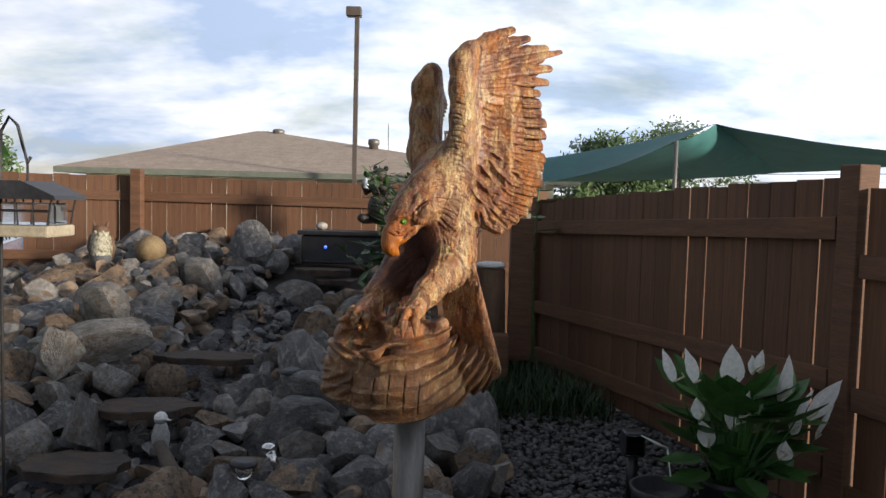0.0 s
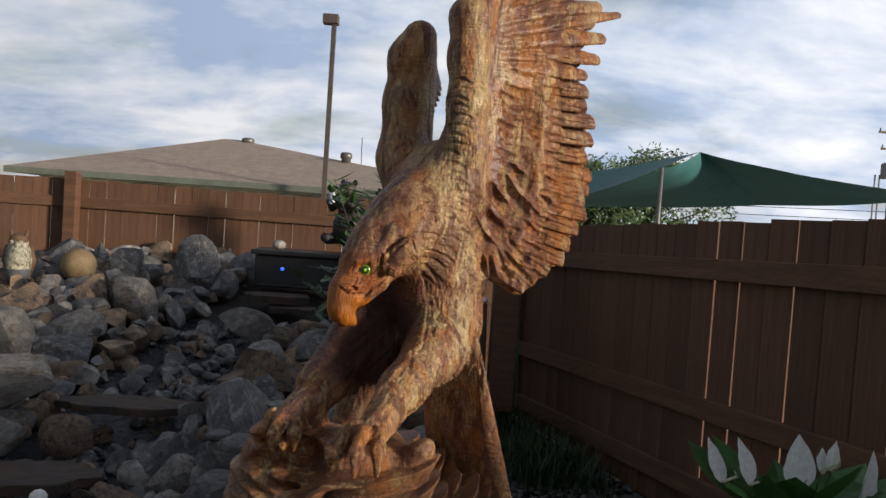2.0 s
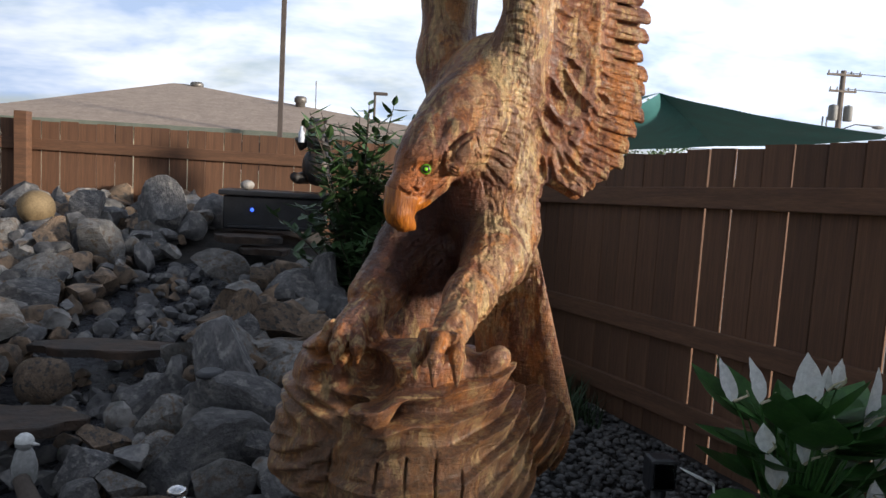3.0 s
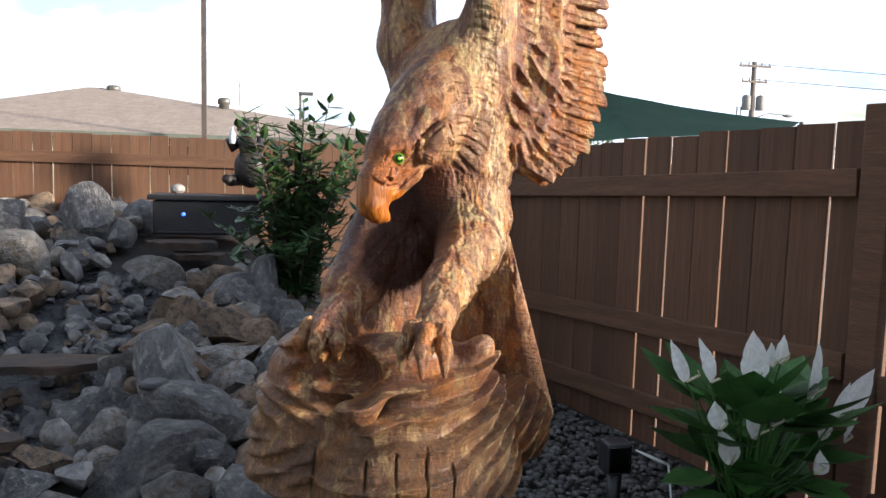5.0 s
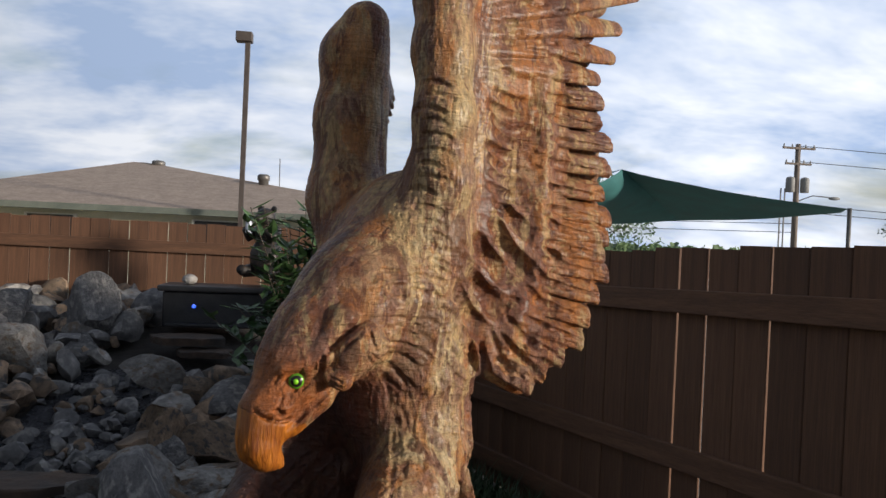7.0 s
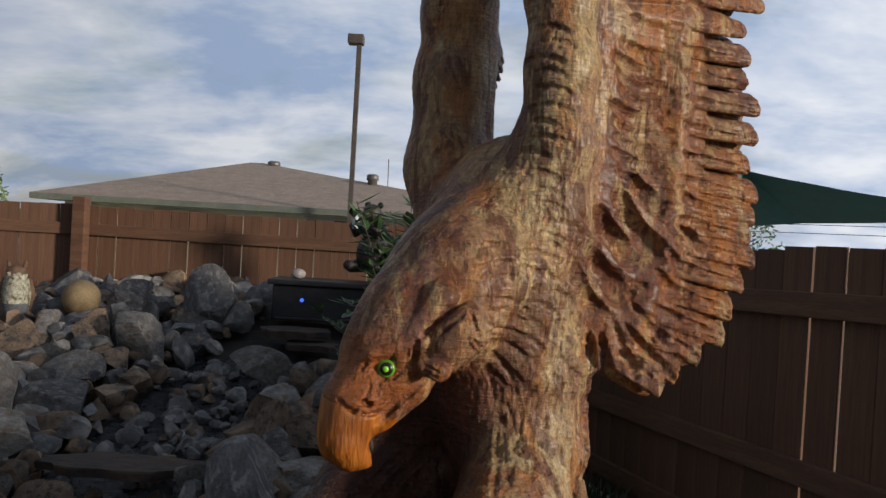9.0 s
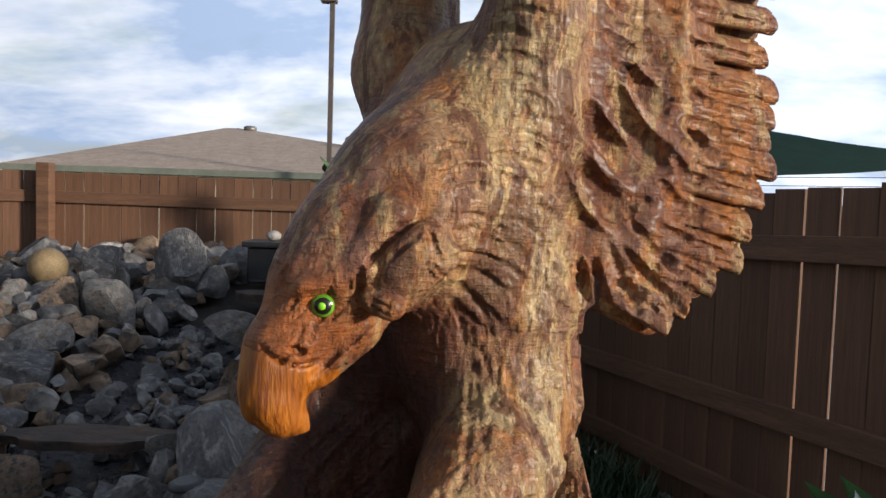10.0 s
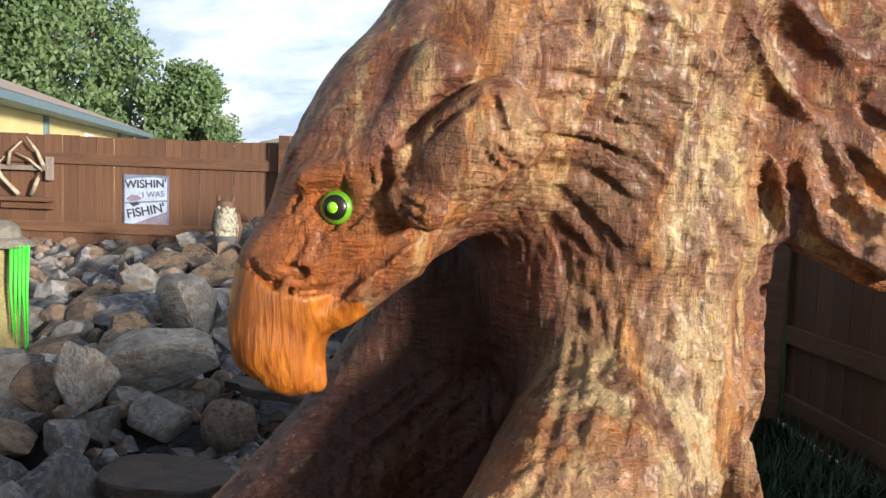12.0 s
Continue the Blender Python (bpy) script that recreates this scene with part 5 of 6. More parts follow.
def bear_shape(bm):
    ball(bm, (0, 0, 0.22), 0.17, (1.0, 0.9, 1.25), 3)
    ball(bm, (0, -0.02, 0.46), 0.115, (1, 0.95, 1.2), 3)
    ball(bm, (0, -0.05, 0.63), 0.098, (1, 1, 0.95), 3)
    ball(bm, (-0.02, -0.14, 0.61), 0.05, (1, 1.2, 0.8), 2)
    for s_ in (-1, 1):
        ball(bm, (s_ * 0.075, -0.02, 0.71), 0.035, (1, 0.5, 1), 2)
        tube(bm, [(s_ * 0.10, 0, 0.50), (s_ * 0.16, -0.09, 0.42), (s_ * 0.10 - 0.05, -0.17, 0.50)], [0.05, 0.045, 0.035], 10)
        tube(bm, [(s_ * 0.10, 0, 0.10), (s_ * 0.16, -0.14, 0.08), (s_ * 0.15, -0.22, 0.10)], [0.075, 0.06, 0.05], 10)
    lathe(bm, [(0.03, 0.0), (0.033, 0.01), (0.033, 0.10), (0.014, 0.14), (0.014, 0.17)], 12, (-0.10, -0.19, 0.46))
    for f in bm.faces:
        c = f.calc_center_median()
        if c.y < -0.15 and c.x < -0.066 and c.z > 0.455 and c.x > -0.14 and (c - Vector((-0.10, -0.19, c.z))).length < 0.036:
            f.material_index = 1


bear = join_grown("bear_figure", [BEARP, BOTTLE], bear_shape)
bear.matrix_basis = pose(-0.83, 9.45, 1.44, 0, 0, -25)
tagged(bear, "black resin bear figure sitting and holding a silver bottle", "statue")

stone_ball = bmesh.new()
lathe(stone_ball, [(0.165 * math.sin(math.pi * k / 14), -0.165 * math.cos(math.pi * k / 14)) for k in range(1, 14)], 24)
o = mesh_object("stone_ball", stone_ball, material("ochre_stone_ball", (0.17, 0.115, 0.055), (0.30, 0.22, 0.12), 6, 0.75, bump=0.4), None, True)
o.matrix_basis = pose(-3.36, 8.62, 1.13)
tagged(o, "round ochre stone ball resting on the rocks", "ball")

# waterfall head
fall = thing("waterfall_box", "black plastic waterfall weir box with a small blue light", "pond weir", (-1.24, 9.25, 0.98))
bm = bmesh.new()
box(bm, (-0.50, -0.18, 0.0), (0.52, 0.25, 0.34), 0.02)
part("tank", bm, PLASTIC, fall)
bm = bmesh.new()
box(bm, (-0.54, -0.24, 0.345), (0.56, 0.27, 0.40), 0.015)
part("lid", bm, PLASTIC, fall)
bm = bmesh.new()
box(bm, (-0.44, -0.30, 0.02), (0.46, -0.19, 0.05), 0.008)
part("spill_lip", bm, PLASTIC, fall)
blue = bpy.data.materials.new("blue_lamp_glow")
blue.use_nodes = True
blue.node_tree.nodes["Principled BSDF"].inputs["Emission Color"].default_value = (0.0, 0.10, 1.0, 1)
blue.node_tree.nodes["Principled BSDF"].inputs["Emission Strength"].default_value = 1.6
bm = bmesh.new()
ball(bm, (-0.205, -0.2, 0.205), 0.020, (1, 0.6, 1), 2)
part("blue_light", bm, blue, fall, "small glowing blue lamp")
bm = bmesh.new()
ball(bm, (0, 0, 0), 0.075, (1, 0.9, 0.7), 2)
o = mesh_object("white_stone", bm, ROCK_NEAR["pale"], None, True)
o.matrix_basis = pose(-1.52, 9.2, 1.43)
tagged(o, "small white stone resting on the weir box lid", "stone")


# figurine by the lower spillway
def bird_shape(bm):
    lathe(bm, [(0.035, 0.0), (0.05, 0.02), (0.055, 0.09), (0.04, 0.15), (0.03, 0.17)], 14)
    ball(bm, (0, 0, 0.20), 0.042, (1, 1, 1), 2)
    tube(bm, [(0.03, -0.02, 0.195), (0.06, -0.03, 0.19)], [0.012, 0.004], 6)
    for f in bm.faces:
        f.material_index = 1 if f.calc_center_median().z > 0.195 else 0


o = join_grown("bird_figurine", [GREYP, WHITEP], bird_shape)
o.matrix_basis = pose(-1.72, 4.60, 0.20, 0, 0, 20)
tagged(o, "small grey figurine with a white head by the spillway", "figurine")
bm = bmesh.new()
tube(bm, [(-1.70, 4.52, 0.26), (-1.52, 4.30, 0.14), (-1.38, 4.1, 0.06)], [0.035, 0.05, 0.055], 9)
tagged(mesh_object("driftwood", bm, BARK, None, True), "short dark driftwood log leaning among the rocks", "log")

GLASS = bpy.data.materials.new("clear_glass")
GLASS.use_nodes = True
gb = GLASS.node_tree.nodes["Principled BSDF"]
gb.inputs["Transmission Weight"].default_value, gb.inputs["Roughness"].default_value, gb.inputs["IOR"].default_value = 1.0, 0.08, 1.45
CHROME = material("brushed_chrome", (0.6, 0.6, 0.6), (0.8, 0.8, 0.8), 5, 0.2, metal=1.0, bump=0.02)


def solar_light(at, h, lean, label):
    t_ = thing("solar_light", label, "garden light", at, group="solar path lights")
    bm = bmesh.new()
    tube(bm, [(0, 0, 0), (0, 0, h)], 0.009, 8)
    part("stake", bm, PLASTIC, t_, "", True)
    bm = bmesh.new()
    lathe(bm, [(0.022, 0), (0.042, 0.02), (0.046, 0.065), (0.044, 0.07)], 16, (0, 0, h))
    part("lens", bm, GLASS, t_, "ribbed clear lens", True)
    bm = bmesh.new()
    lathe(bm, [(0.052, 0), (0.072, 0.004), (0.072, 0.018), (0.05, 0.03), (0.045, 0.03)], 20, (0, 0, h + 0.071))
    part("cap", bm, DARKM, t_, "", True)
    t_.matrix_basis = pose(*at, lean[0], lean[1], 0)
    return t_


solar_light((-1.00, 5.05, 0.28), 0.25, (3, -2), "dark capped solar path light standing among boulders")
solar_light((-1.05, 3.92, 0.05), 0.24, (-3, 4), "dark capped solar path light near the steel post")
bm = bmesh.new()
tube(bm, [(-0.86, 4.15, 0.10), (-0.90, 4.12, 0.30), (-0.93, 4.10, 0.38)], [0.022, 0.022, 0.026], 12)
ball(bm, (-0.935, 4.09, 0.41), 0.035, (1.2, 1, 0.7), 2)
tagged(mesh_object("chrome_ornament", bm, CHROME, None, True), "small chrome garden ornament on a leaning stem", "ornament")

# black spotlight and a white stake by the lily
spot_ = thing("spotlight", "black outdoor spotlight on a short stake in the gravel", "spotlight", (1.14, 4.45, 0.0))
bm = bmesh.new()
tube(bm, [(0, 0, 0), (0, 0, 0.30)], [0.03, 0.035], 12)
part("stake", bm, PLASTIC, spot_, "", True)
bm = bmesh.new()
box(bm, (-0.065, -0.05, 0.30), (0.065, 0.06, 0.45), 0.02)
part("housing", bm, PLASTIC, spot_)
bm = bmesh.new()
box(bm, (-0.052, -0.056, 0.315), (0.052, -0.05, 0.435), 0.002)
part("lens", bm, GLASS, spot_)
bm = bmesh.new()
tube(bm, [(1.12, 4.2, 0.50), (1.20, 4.18, 0.465), (1.26, 4.17, 0.44)], [0.003, 0.008, 0.006], 8)
tube(bm, [(1.26, 4.17, 0.44), (1.30, 4.18, 0.20), (1.30, 4.18, 0.0)], [0.005, 0.005, 0.005], 8)
tagged(mesh_object("wilted_spathe", bm, WHITE, None, True), "narrow withered white spathe on a bent stalk", "plant")
bm = bmesh.new()
lathe(bm, [(0.10, 0.0), (0.14, 0.02), (0.16, 0.15), (0.17, 0.19), (0.15, 0.19), (0.13, 0.13)], 24, (1.20, 4.05, 0.08))
tagged(mesh_object("clay_bowl", bm, DARKM, None, True), "dark round bowl on the gravel beside the lily", "bowl")

# posts and stump at the fence corner
bm = bmesh.new()
box(bm, (0.64, 7.5, 0.2), (0.86, 7.72, 1.62), 0.012)
tagged(mesh_object("timber_post", bm, RAIL), "thick brown-stained square timber post by the grass", "post")
bm = bmesh.new()
lathe(bm, [(0.17, 0.2), (0.16, 0.6), (0.145, 1.10), (0.13, 1.12), (0.05, 1.12)], 18, (0.45, 7.6, 0))
tagged(mesh_object("stump", bm, material("stump_wood", (0.10, 0.060, 0.038), (0.19, 0.115, 0.070), 5, 0.85, bump=0.6, stretch=(3, 3, 0.5)), None, True), "round wooden stump stand behind the eagle", "stump")
bm = bmesh.new()
ball(bm, (0.45, 7.58, 1.145), 0.15, (1.0, 0.9, 0.26), 3)
for v in bm.verts:
    v.co += Vector((0, 0, 0.012 * noise.noise(v.co * 30)))
tagged(mesh_object("white_cloth", bm, WHITEP, None, True), "crumpled white cloth lying on the stump", "cloth")

# drink can on a low timber block in front of the stump
bm = bmesh.new()
box(bm, (0.14, 6.93, 0.0), (0.60, 7.09, 0.555), 0.012)
tagged(mesh_object("timber_block", bm, RAIL), "low dark brown timber block before the stump", "timber")
can = thing("drink_can", "tall blue aluminium drink can standing on the timber block", "can", (0.262, 7.0, 0.556))
bm = bmesh.new()
lathe(bm, [(0.026, 0.0), (0.034, 0.008), (0.034, 0.145), (0.027, 0.158)], 20)
part("body", bm, material("blue_can_print", (0.05, 0.14, 0.30), (0.14, 0.34, 0.55), 22, 0.35, metal=0.4, bump=0.02), can, "blue printed can", True)
bm = bmesh.new()
lathe(bm, [(0.0265, 0.158), (0.028, 0.161), (0.028, 0.164), (0.024, 0.164), (0.023, 0.161)], 20)
part("lid", bm, STEEL, can, "bare metal lid", True)

# bird feeder on a hooked pole
feeder = thing("bird_feeder", "dark roofed bird feeder with mesh panels hanging from a hooked pole", "bird feeder", (-1.582, 2.905, 0.0))
bm = bmesh.new()
tube(bm, [(-0.13, 0, -0.445), (-0.13, 0, 1.85), (-0.125, 0, 2.05), (-0.085, 0, 2.12), (-0.045, 0, 2.08), (-0.02, 0, 1.98), (0.0, 0, 1.90), (0.015, 0, 1.935)], 0.008, 8)
part("hook_pole", bm, DARKM, feeder, "", True)
bm = bmesh.new()
tube(bm, [(0.0, 0, 1.82), (0.0, 0, 1.90)], 0.006, 8)
part("hanger", bm, DARKM, feeder)
bm = bmesh.new()
prof = [(-0.21, 1.735), (-0.20, 1.755), (-0.05, 1.82), (0.05, 1.82), (0.20, 1.755), (0.21, 1.735)]
a_ = [bm.verts.new((x, -0.15, z)) for x, z in prof]
b_ = [bm.verts.new((x, 0.15, z)) for x, z in prof]
for k in range(5):
    bm.faces.new((a_[k], a_[k + 1], b_[k + 1], b_[k]))
bm.faces.new(a_[::-1])
bm.faces.new(b_)
bm.faces.new((a_[0], b_[0], b_[5], a_[5]))
part("roof", bm, DARKM, feeder)
for y_ in (-0.11, 0.11):
    for k in range(5):
        bm = bmesh.new()
        tube(bm, [(-0.15 + 0.075 * k, y_, 1.62), (-0.17 + 0.085 * k, y_, 1.735)], 0.005, 6)
        part("bar", bm, DARKM, feeder)
    bm = bmesh.new()
    tube(bm, [(-0.16, y_, 1.68), (0.16, y_, 1.68)], 0.005, 6)
    part("bar", bm, DARKM, feeder)
bm = bmesh.new()
box(bm, (-0.145, -0.09, 1.615), (0.145, 0.09, 1.72), 0.01)
part("seed_bin", bm, GLASS, feeder)
bm = bmesh.new()
box(bm, (-0.16, -0.13, 1.56), (0.16, 0.13, 1.615), 0.01)
part("tray", bm, material("cream_plastic", (0.32, 0.28, 0.20), (0.42, 0.37, 0.28), 8, 0.6), feeder, "cream tray")
bm = bmesh.new()
leaf_blade(bm, (-0.26, 0.05, 2.20), (-0.13, 0.0, 2.10), 0.05, (0, -1, 0.3), 0.2, 0.1, 6)
leaf_blade(bm, (-0.26, 0.05, 2.02), (-0.08, 0.0, 1.93), 0.045, (0, -1, 0.3), 0.2, 0.1, 6)
tube(bm, [(-0.28, 0.06, -0.445), (-0.27, 0.06, 1.2), (-0.26, 0.05, 2.22)], [0.008, 0.007, 0.004], 6)
o = tagged(mesh_object("leafy_stalk", bm, LEAF), "tall leafy green stalk beside the feeder pole", "plant")
o.matrix_basis = pose(-1.582, 2.905, 0)
shrink = Matrix.Translation((0, 0, 0.356)) @ Matrix.Diagonal((0.8, 0.8, 0.8, 1))
for piece in (*feeder.children, o):
    piece.data.transform(shrink)

# capped figure with green streamers
CAMO = material("olive_grey_cloth", (0.10, 0.095, 0.075), (0.22, 0.205, 0.17), 18, 0.85, bump=0.4)
LIME = material("lime_streamer", (0.06, 0.55, 0.04), (0.10, 0.70, 0.06), 10, 0.6, bump=0.1)
OCHRE = material("mossy_figure", (0.20, 0.17, 0.07), (0.36, 0.31, 0.13), 8, 0.8, bump=0.5)


def figure_shape(bm):
    lathe(bm, [(0.10, 0.0), (0.12, 0.1), (0.11, 0.35), (0.08, 0.55), (0.085, 0.68), (0.07, 0.78), (0.02, 0.82)], 18)


o = join_grown("garden_figure", OCHRE, figure_shape)
o.matrix_basis = pose(-3.92, 6.0, 0.42)
tagged(o, "mossy ochre garden figure standing among the rocks", "statue")
hat = thing("cap", "faded olive-grey cloth cap on the garden figure", "hat", (-3.92, 6.0, 1.20))
bm = bmesh.new()
lathe(bm, [(0.115, -0.01), (0.12, 0.03), (0.105, 0.085), (0.06, 0.12), (0.004, 0.13)], 20)
part("crown", bm, CAMO, hat, "", True)
bm = bmesh.new()
lathe(bm, [(0.09, 0.012), (0.20, -0.035), (0.205, -0.03), (0.11, 0.03)], 24)
part("brim", bm, CAMO, hat, "", True)
for k in range(5):
    bm = bmesh.new()
    x = 0.10 + 0.012 * k
    tube(bm, [(x, -0.08 + 0.02 * k, -0.02), (x + 0.005 * math.sin(k), -0.09 + 0.02 * k, -0.3), (x + 0.015 * math.cos(2 * k), -0.09 + 0.02 * k, -0.56 - 0.04 * k)], [0.012, 0.010, 0.004], 6)
    o = mesh_object("streamer", bm, LIME, None, True)
    o.matrix_basis = pose(-3.86, 6.0, 1.20)
    tagged(o, "bright lime-green streamer hanging from the cap", "ribbon", group="green streamers")

# sign and antlers on the left fence
FD = (Vector((-4.25, 10.36, 0)) - Vector((-10.2, 8.75, 0))).normalized()
FT = math.degrees(math.atan2(FD.y, FD.x))


def on_left_fence(x, z, off=0.06):
    k = (x + 10.2) / FD.x
    p = Vector((-10.2, 8.75, 0)) + FD * k + Vector((FD.y, -FD.x, 0)) * off
    return pose(p.x, p.y, z, 0, 0, FT)


sign = thing("wall_sign", "tin sign with dark lettering, pale panels and a dark border", "sign")
sign.matrix_basis = on_left_fence(-5.86, 1.26, 0.012)
SIGN_B = material("slate_blue_print", (0.12, 0.15, 0.24), (0.20, 0.24, 0.36), 5, 0.5, bump=0.02)
SIGN_P = material("pale_blue_print", (0.36, 0.44, 0.56), (0.50, 0.58, 0.70), 5, 0.5, bump=0.02)
SIGN_I = material("dark_ink", (0.03, 0.035, 0.06), (0.06, 0.065, 0.10), 5, 0.5, bump=0)
SIGN_V = material("mauve_print", (0.20, 0.17, 0.22), (0.30, 0.26, 0.32), 5, 0.5, bump=0.02)
bm = bmesh.new()
box(bm, (-0.27, -0.004, -0.31), (0.27, 0.004, 0.31), 0.002)
part("plate", bm, SIGN_B, sign)


def flat_poly(pts, y, mat, name, label=""):
    bm = bmesh.new()
    lo_ = [bm.verts.new((x, y, z)) for x, z in pts]
    hi_ = [bm.verts.new((x, y + 0.002, z)) for x, z in pts]
    bm.faces.new(lo_)
    bm.faces.new(hi_[::-1])
    for k in range(len(pts)):
        bm.faces.new((lo_[k], hi_[k], hi_[(k + 1) % len(pts)], lo_[(k + 1) % len(pts)]))
    return part(name, bm, mat, sign, label)


flat_poly([(-0.25, -0.02), (0.25, 0.02), (0.25, 0.27), (0.10, 0.285), (-0.10, 0.275), (-0.25, 0.24)], -0.007, SIGN_P, "panel")
flat_poly([(-0.25, -0.28), (-0.16, -0.28), (0.25, -0.12), (0.25, 0.0), (-0.25, -0.04)], -0.0075, SIGN_P, "panel")
flat_poly([(-0.13, -0.28), (0.25, -0.28), (0.25, -0.14)], -0.008, SIGN_V, "panel", "mauve corner")
flat_poly([(-0.24, 0.02), (-0.18, 0.07), (-0.10, 0.065), (-0.05, 0.03), (-0.10, 0.0), (-0.20, -0.01)], -0.010, SIGN_V, "emblem")
flat_poly([(-0.20, -0.035), (-0.10, -0.01), (-0.07, -0.04), (-0.15, -0.07)], -0.010, SIGN_I, "emblem")


def letters(text, x, z, size, mat, tilt=0.0):
    cu = bpy.data.curves.new("lettering", "FONT")
    cu.body, cu.size, cu.align_x, cu.align_y, cu.extrude = text, size, "CENTER", "CENTER", 0.001
    cu.offset = size * 0.018
    cu.materials.append(mat)
    o = new("lettering", cu)
    o.parent = sign
    o.matrix_basis = pose(x, -0.012, z, 90, -tilt, 0)
    return o


letters("WISHIN'", 0.0, 0.20, 0.135, SIGN_I, 3)
letters("I WAS", 0.09, 0.08, 0.10, SIGN_B, 5)
letters("FISHIN'", 0.0, -0.12, 0.15, SIGN_I, 12)

BONE = material("antler_bone", (0.30, 0.24, 0.17), (0.55, 0.47, 0.36), 12, 0.6, bump=0.3)
rack = thing("antler_rack", "pale antlers mounted on weathered wood on the fence", "antlers")
rack.matrix_basis = on_left_fence(-7.25, 1.60, 0.03)
for pts in (((-0.05, -0.05, -0.32), (-0.22, -0.10, -0.12), (-0.27, -0.10, 0.03), (-0.20, -0.08, 0.13)), ((0.10, -0.05, -0.32), (0.20, -0.10, -0.14), (0.26, -0.10, -0.02), (0.10, -0.09, 0.10), (-0.06, -0.08, 0.17)),
            ((-0.16, -0.06, 0.03), (-0.12, -0.10, 0.18), (0.02, -0.10, 0.31)), ((0.25, -0.06, 0.03), (0.20, -0.10, 0.20), (0.08, -0.10, 0.36))):
    bm = bmesh.new()
    n_ = len(pts)
    tube(bm, pts, [0.028 - 0.020 * k / (n_ - 1) for k in range(n_)], 8)
    part("antler", bm, BONE, rack, "", True)
bm = bmesh.new()
box(bm, (-0.34, -0.055, -0.03), (0.34, -0.012, 0.03), 0.01)
part("bar", bm, PALEWOOD, rack)
bm = bmesh.new()
box(bm, (0.27, -0.06, -0.14), (0.36, -0.015, 0.14), 0.01)
part("block", bm, PALEWOOD, rack)
bm = bmesh.new()
box(bm, (-0.26, -0.17, -0.39), (0.36, -0.012, -0.34), 0.008)
box(bm, (-0.26, -0.07, -0.48), (0.36, -0.012, -0.40), 0.006)
part("shelf", bm, RAIL, rack)


# ---- distance ----
house = thing("house", "low house with a tan shingle hip roof beyond the fence", "house")
bm = bmesh.new()
box(bm, (-13.2, 27.6, 0), (3.8, 44, 2.42))
part("wall", bm, WALLP, house)
bm = bmesh.new()
e = [(-14.0, 26.8, 2.62), (4.6, 26.8, 2.62), (4.6, 45, 2.62), (-14.0, 45, 2.62)]
lo = [bm.verts.new(p) for p in e]
r1, r2 = bm.verts.new((-9.7, 38, 4.97)), bm.verts.new((-9.1, 38, 4.97))
for q in ((lo[0], lo[1], r2, r1), (lo[1], lo[2], r2), (lo[2], lo[3], r1, r2), (lo[3], lo[0], r1)):
    bm.faces.new(q)
part("roof", bm, ROOF, house)
for a_, b_ in ((0, 1), (1, 2), (2, 3), (3, 0)):
    bm = bmesh.new()
    p, q = Vector(e[a_]), Vector(e[b_])
    d = (q - p).normalized()
    n_ = Vector((d.y, -d.x, 0))
    if a_ in (1, 3):
        p, q = p + d * 0.604, q - d * 0.604
    ring = [bm.verts.new(v) for v in (p + Vector((0, 0, -0.20)), q + Vector((0, 0, -0.20)), q, p)]
    bm.faces.new(ring)
    r = bmesh.ops.extrude_face_region(bm, geom=bm.faces[:])
    bmesh.ops.translate(bm, verts=[v for v in r["geom"] if isinstance(v, bmesh.types.BMVert)], vec=-n_ * 0.6)
    part("eave", bm, TRIMG, house)
for x, y, z, r in ((-8.45, 37.5, 4.86, 0.24), (-3.3, 33, 4.15, 0.2)):
    bm = bmesh.new()
    lathe(bm, [(r, -0.5), (r, 0.12), (r * 1.25, 0.14), (r * 1.25, 0.32), (r * 0.9, 0.38)], 14, (x, y, z - 0.2))
    part("roof_vent", bm, STEEL, house, "galvanised roof vent", True)
for x in (-9.4, -4.2):
    bm = bmesh.new()
    box(bm, (x - 0.8, 27.5, 1.2), (x + 0.8, 27.62, 2.3), 0.02)
    w_ = part("window", bm, WHITEP, house)
    bm = bmesh.new()
    box(bm, (x - 0.7, 27.47, 1.3), (x + 0.7, 27.5, 2.25))
    part("pane", bm, PLASTIC, w_)

lamp = thing("street_lamp", "tall dark square parking-lot lamp pole with a box head", "lamp post", (-3.24, 26.0, 0))
bm = bmesh.new()
box(bm, (-0.075, -0.075, 0), (0.075, 0.075, 8.02), 0.01)
part("pole", bm, POLEM, lamp)
bm = bmesh.new()
box(bm, (-0.36, -0.2, 7.88), (0.14, 0.2, 8.18), 0.03)
part("lamp_head", bm, POLEM, lamp)
far_lamp = thing("street_lamp", "slim distant street lamp with a flat head", "lamp post", (-0.30, 48.0, 0))
bm = bmesh.new()
tube(bm, [(0, 0, 0), (0, 0, 6.1)], [0.09, 0.07], 8)
part("pole", bm, POLEM, far_lamp)
bm = bmesh.new()
box(bm, (-0.1, -0.2, 5.95), (0.75, 0.2, 6.12), 0.03)
part("lamp_head", bm, POLEM, far_lamp)
bm = bmesh.new()
tube(bm, [(-2.9, 36, 3.4), (-2.93, 36, 5.3)], 0.02, 5)
tagged(mesh_object("antenna", bm, POLEM), "thin radio mast standing on the roof", "antenna")

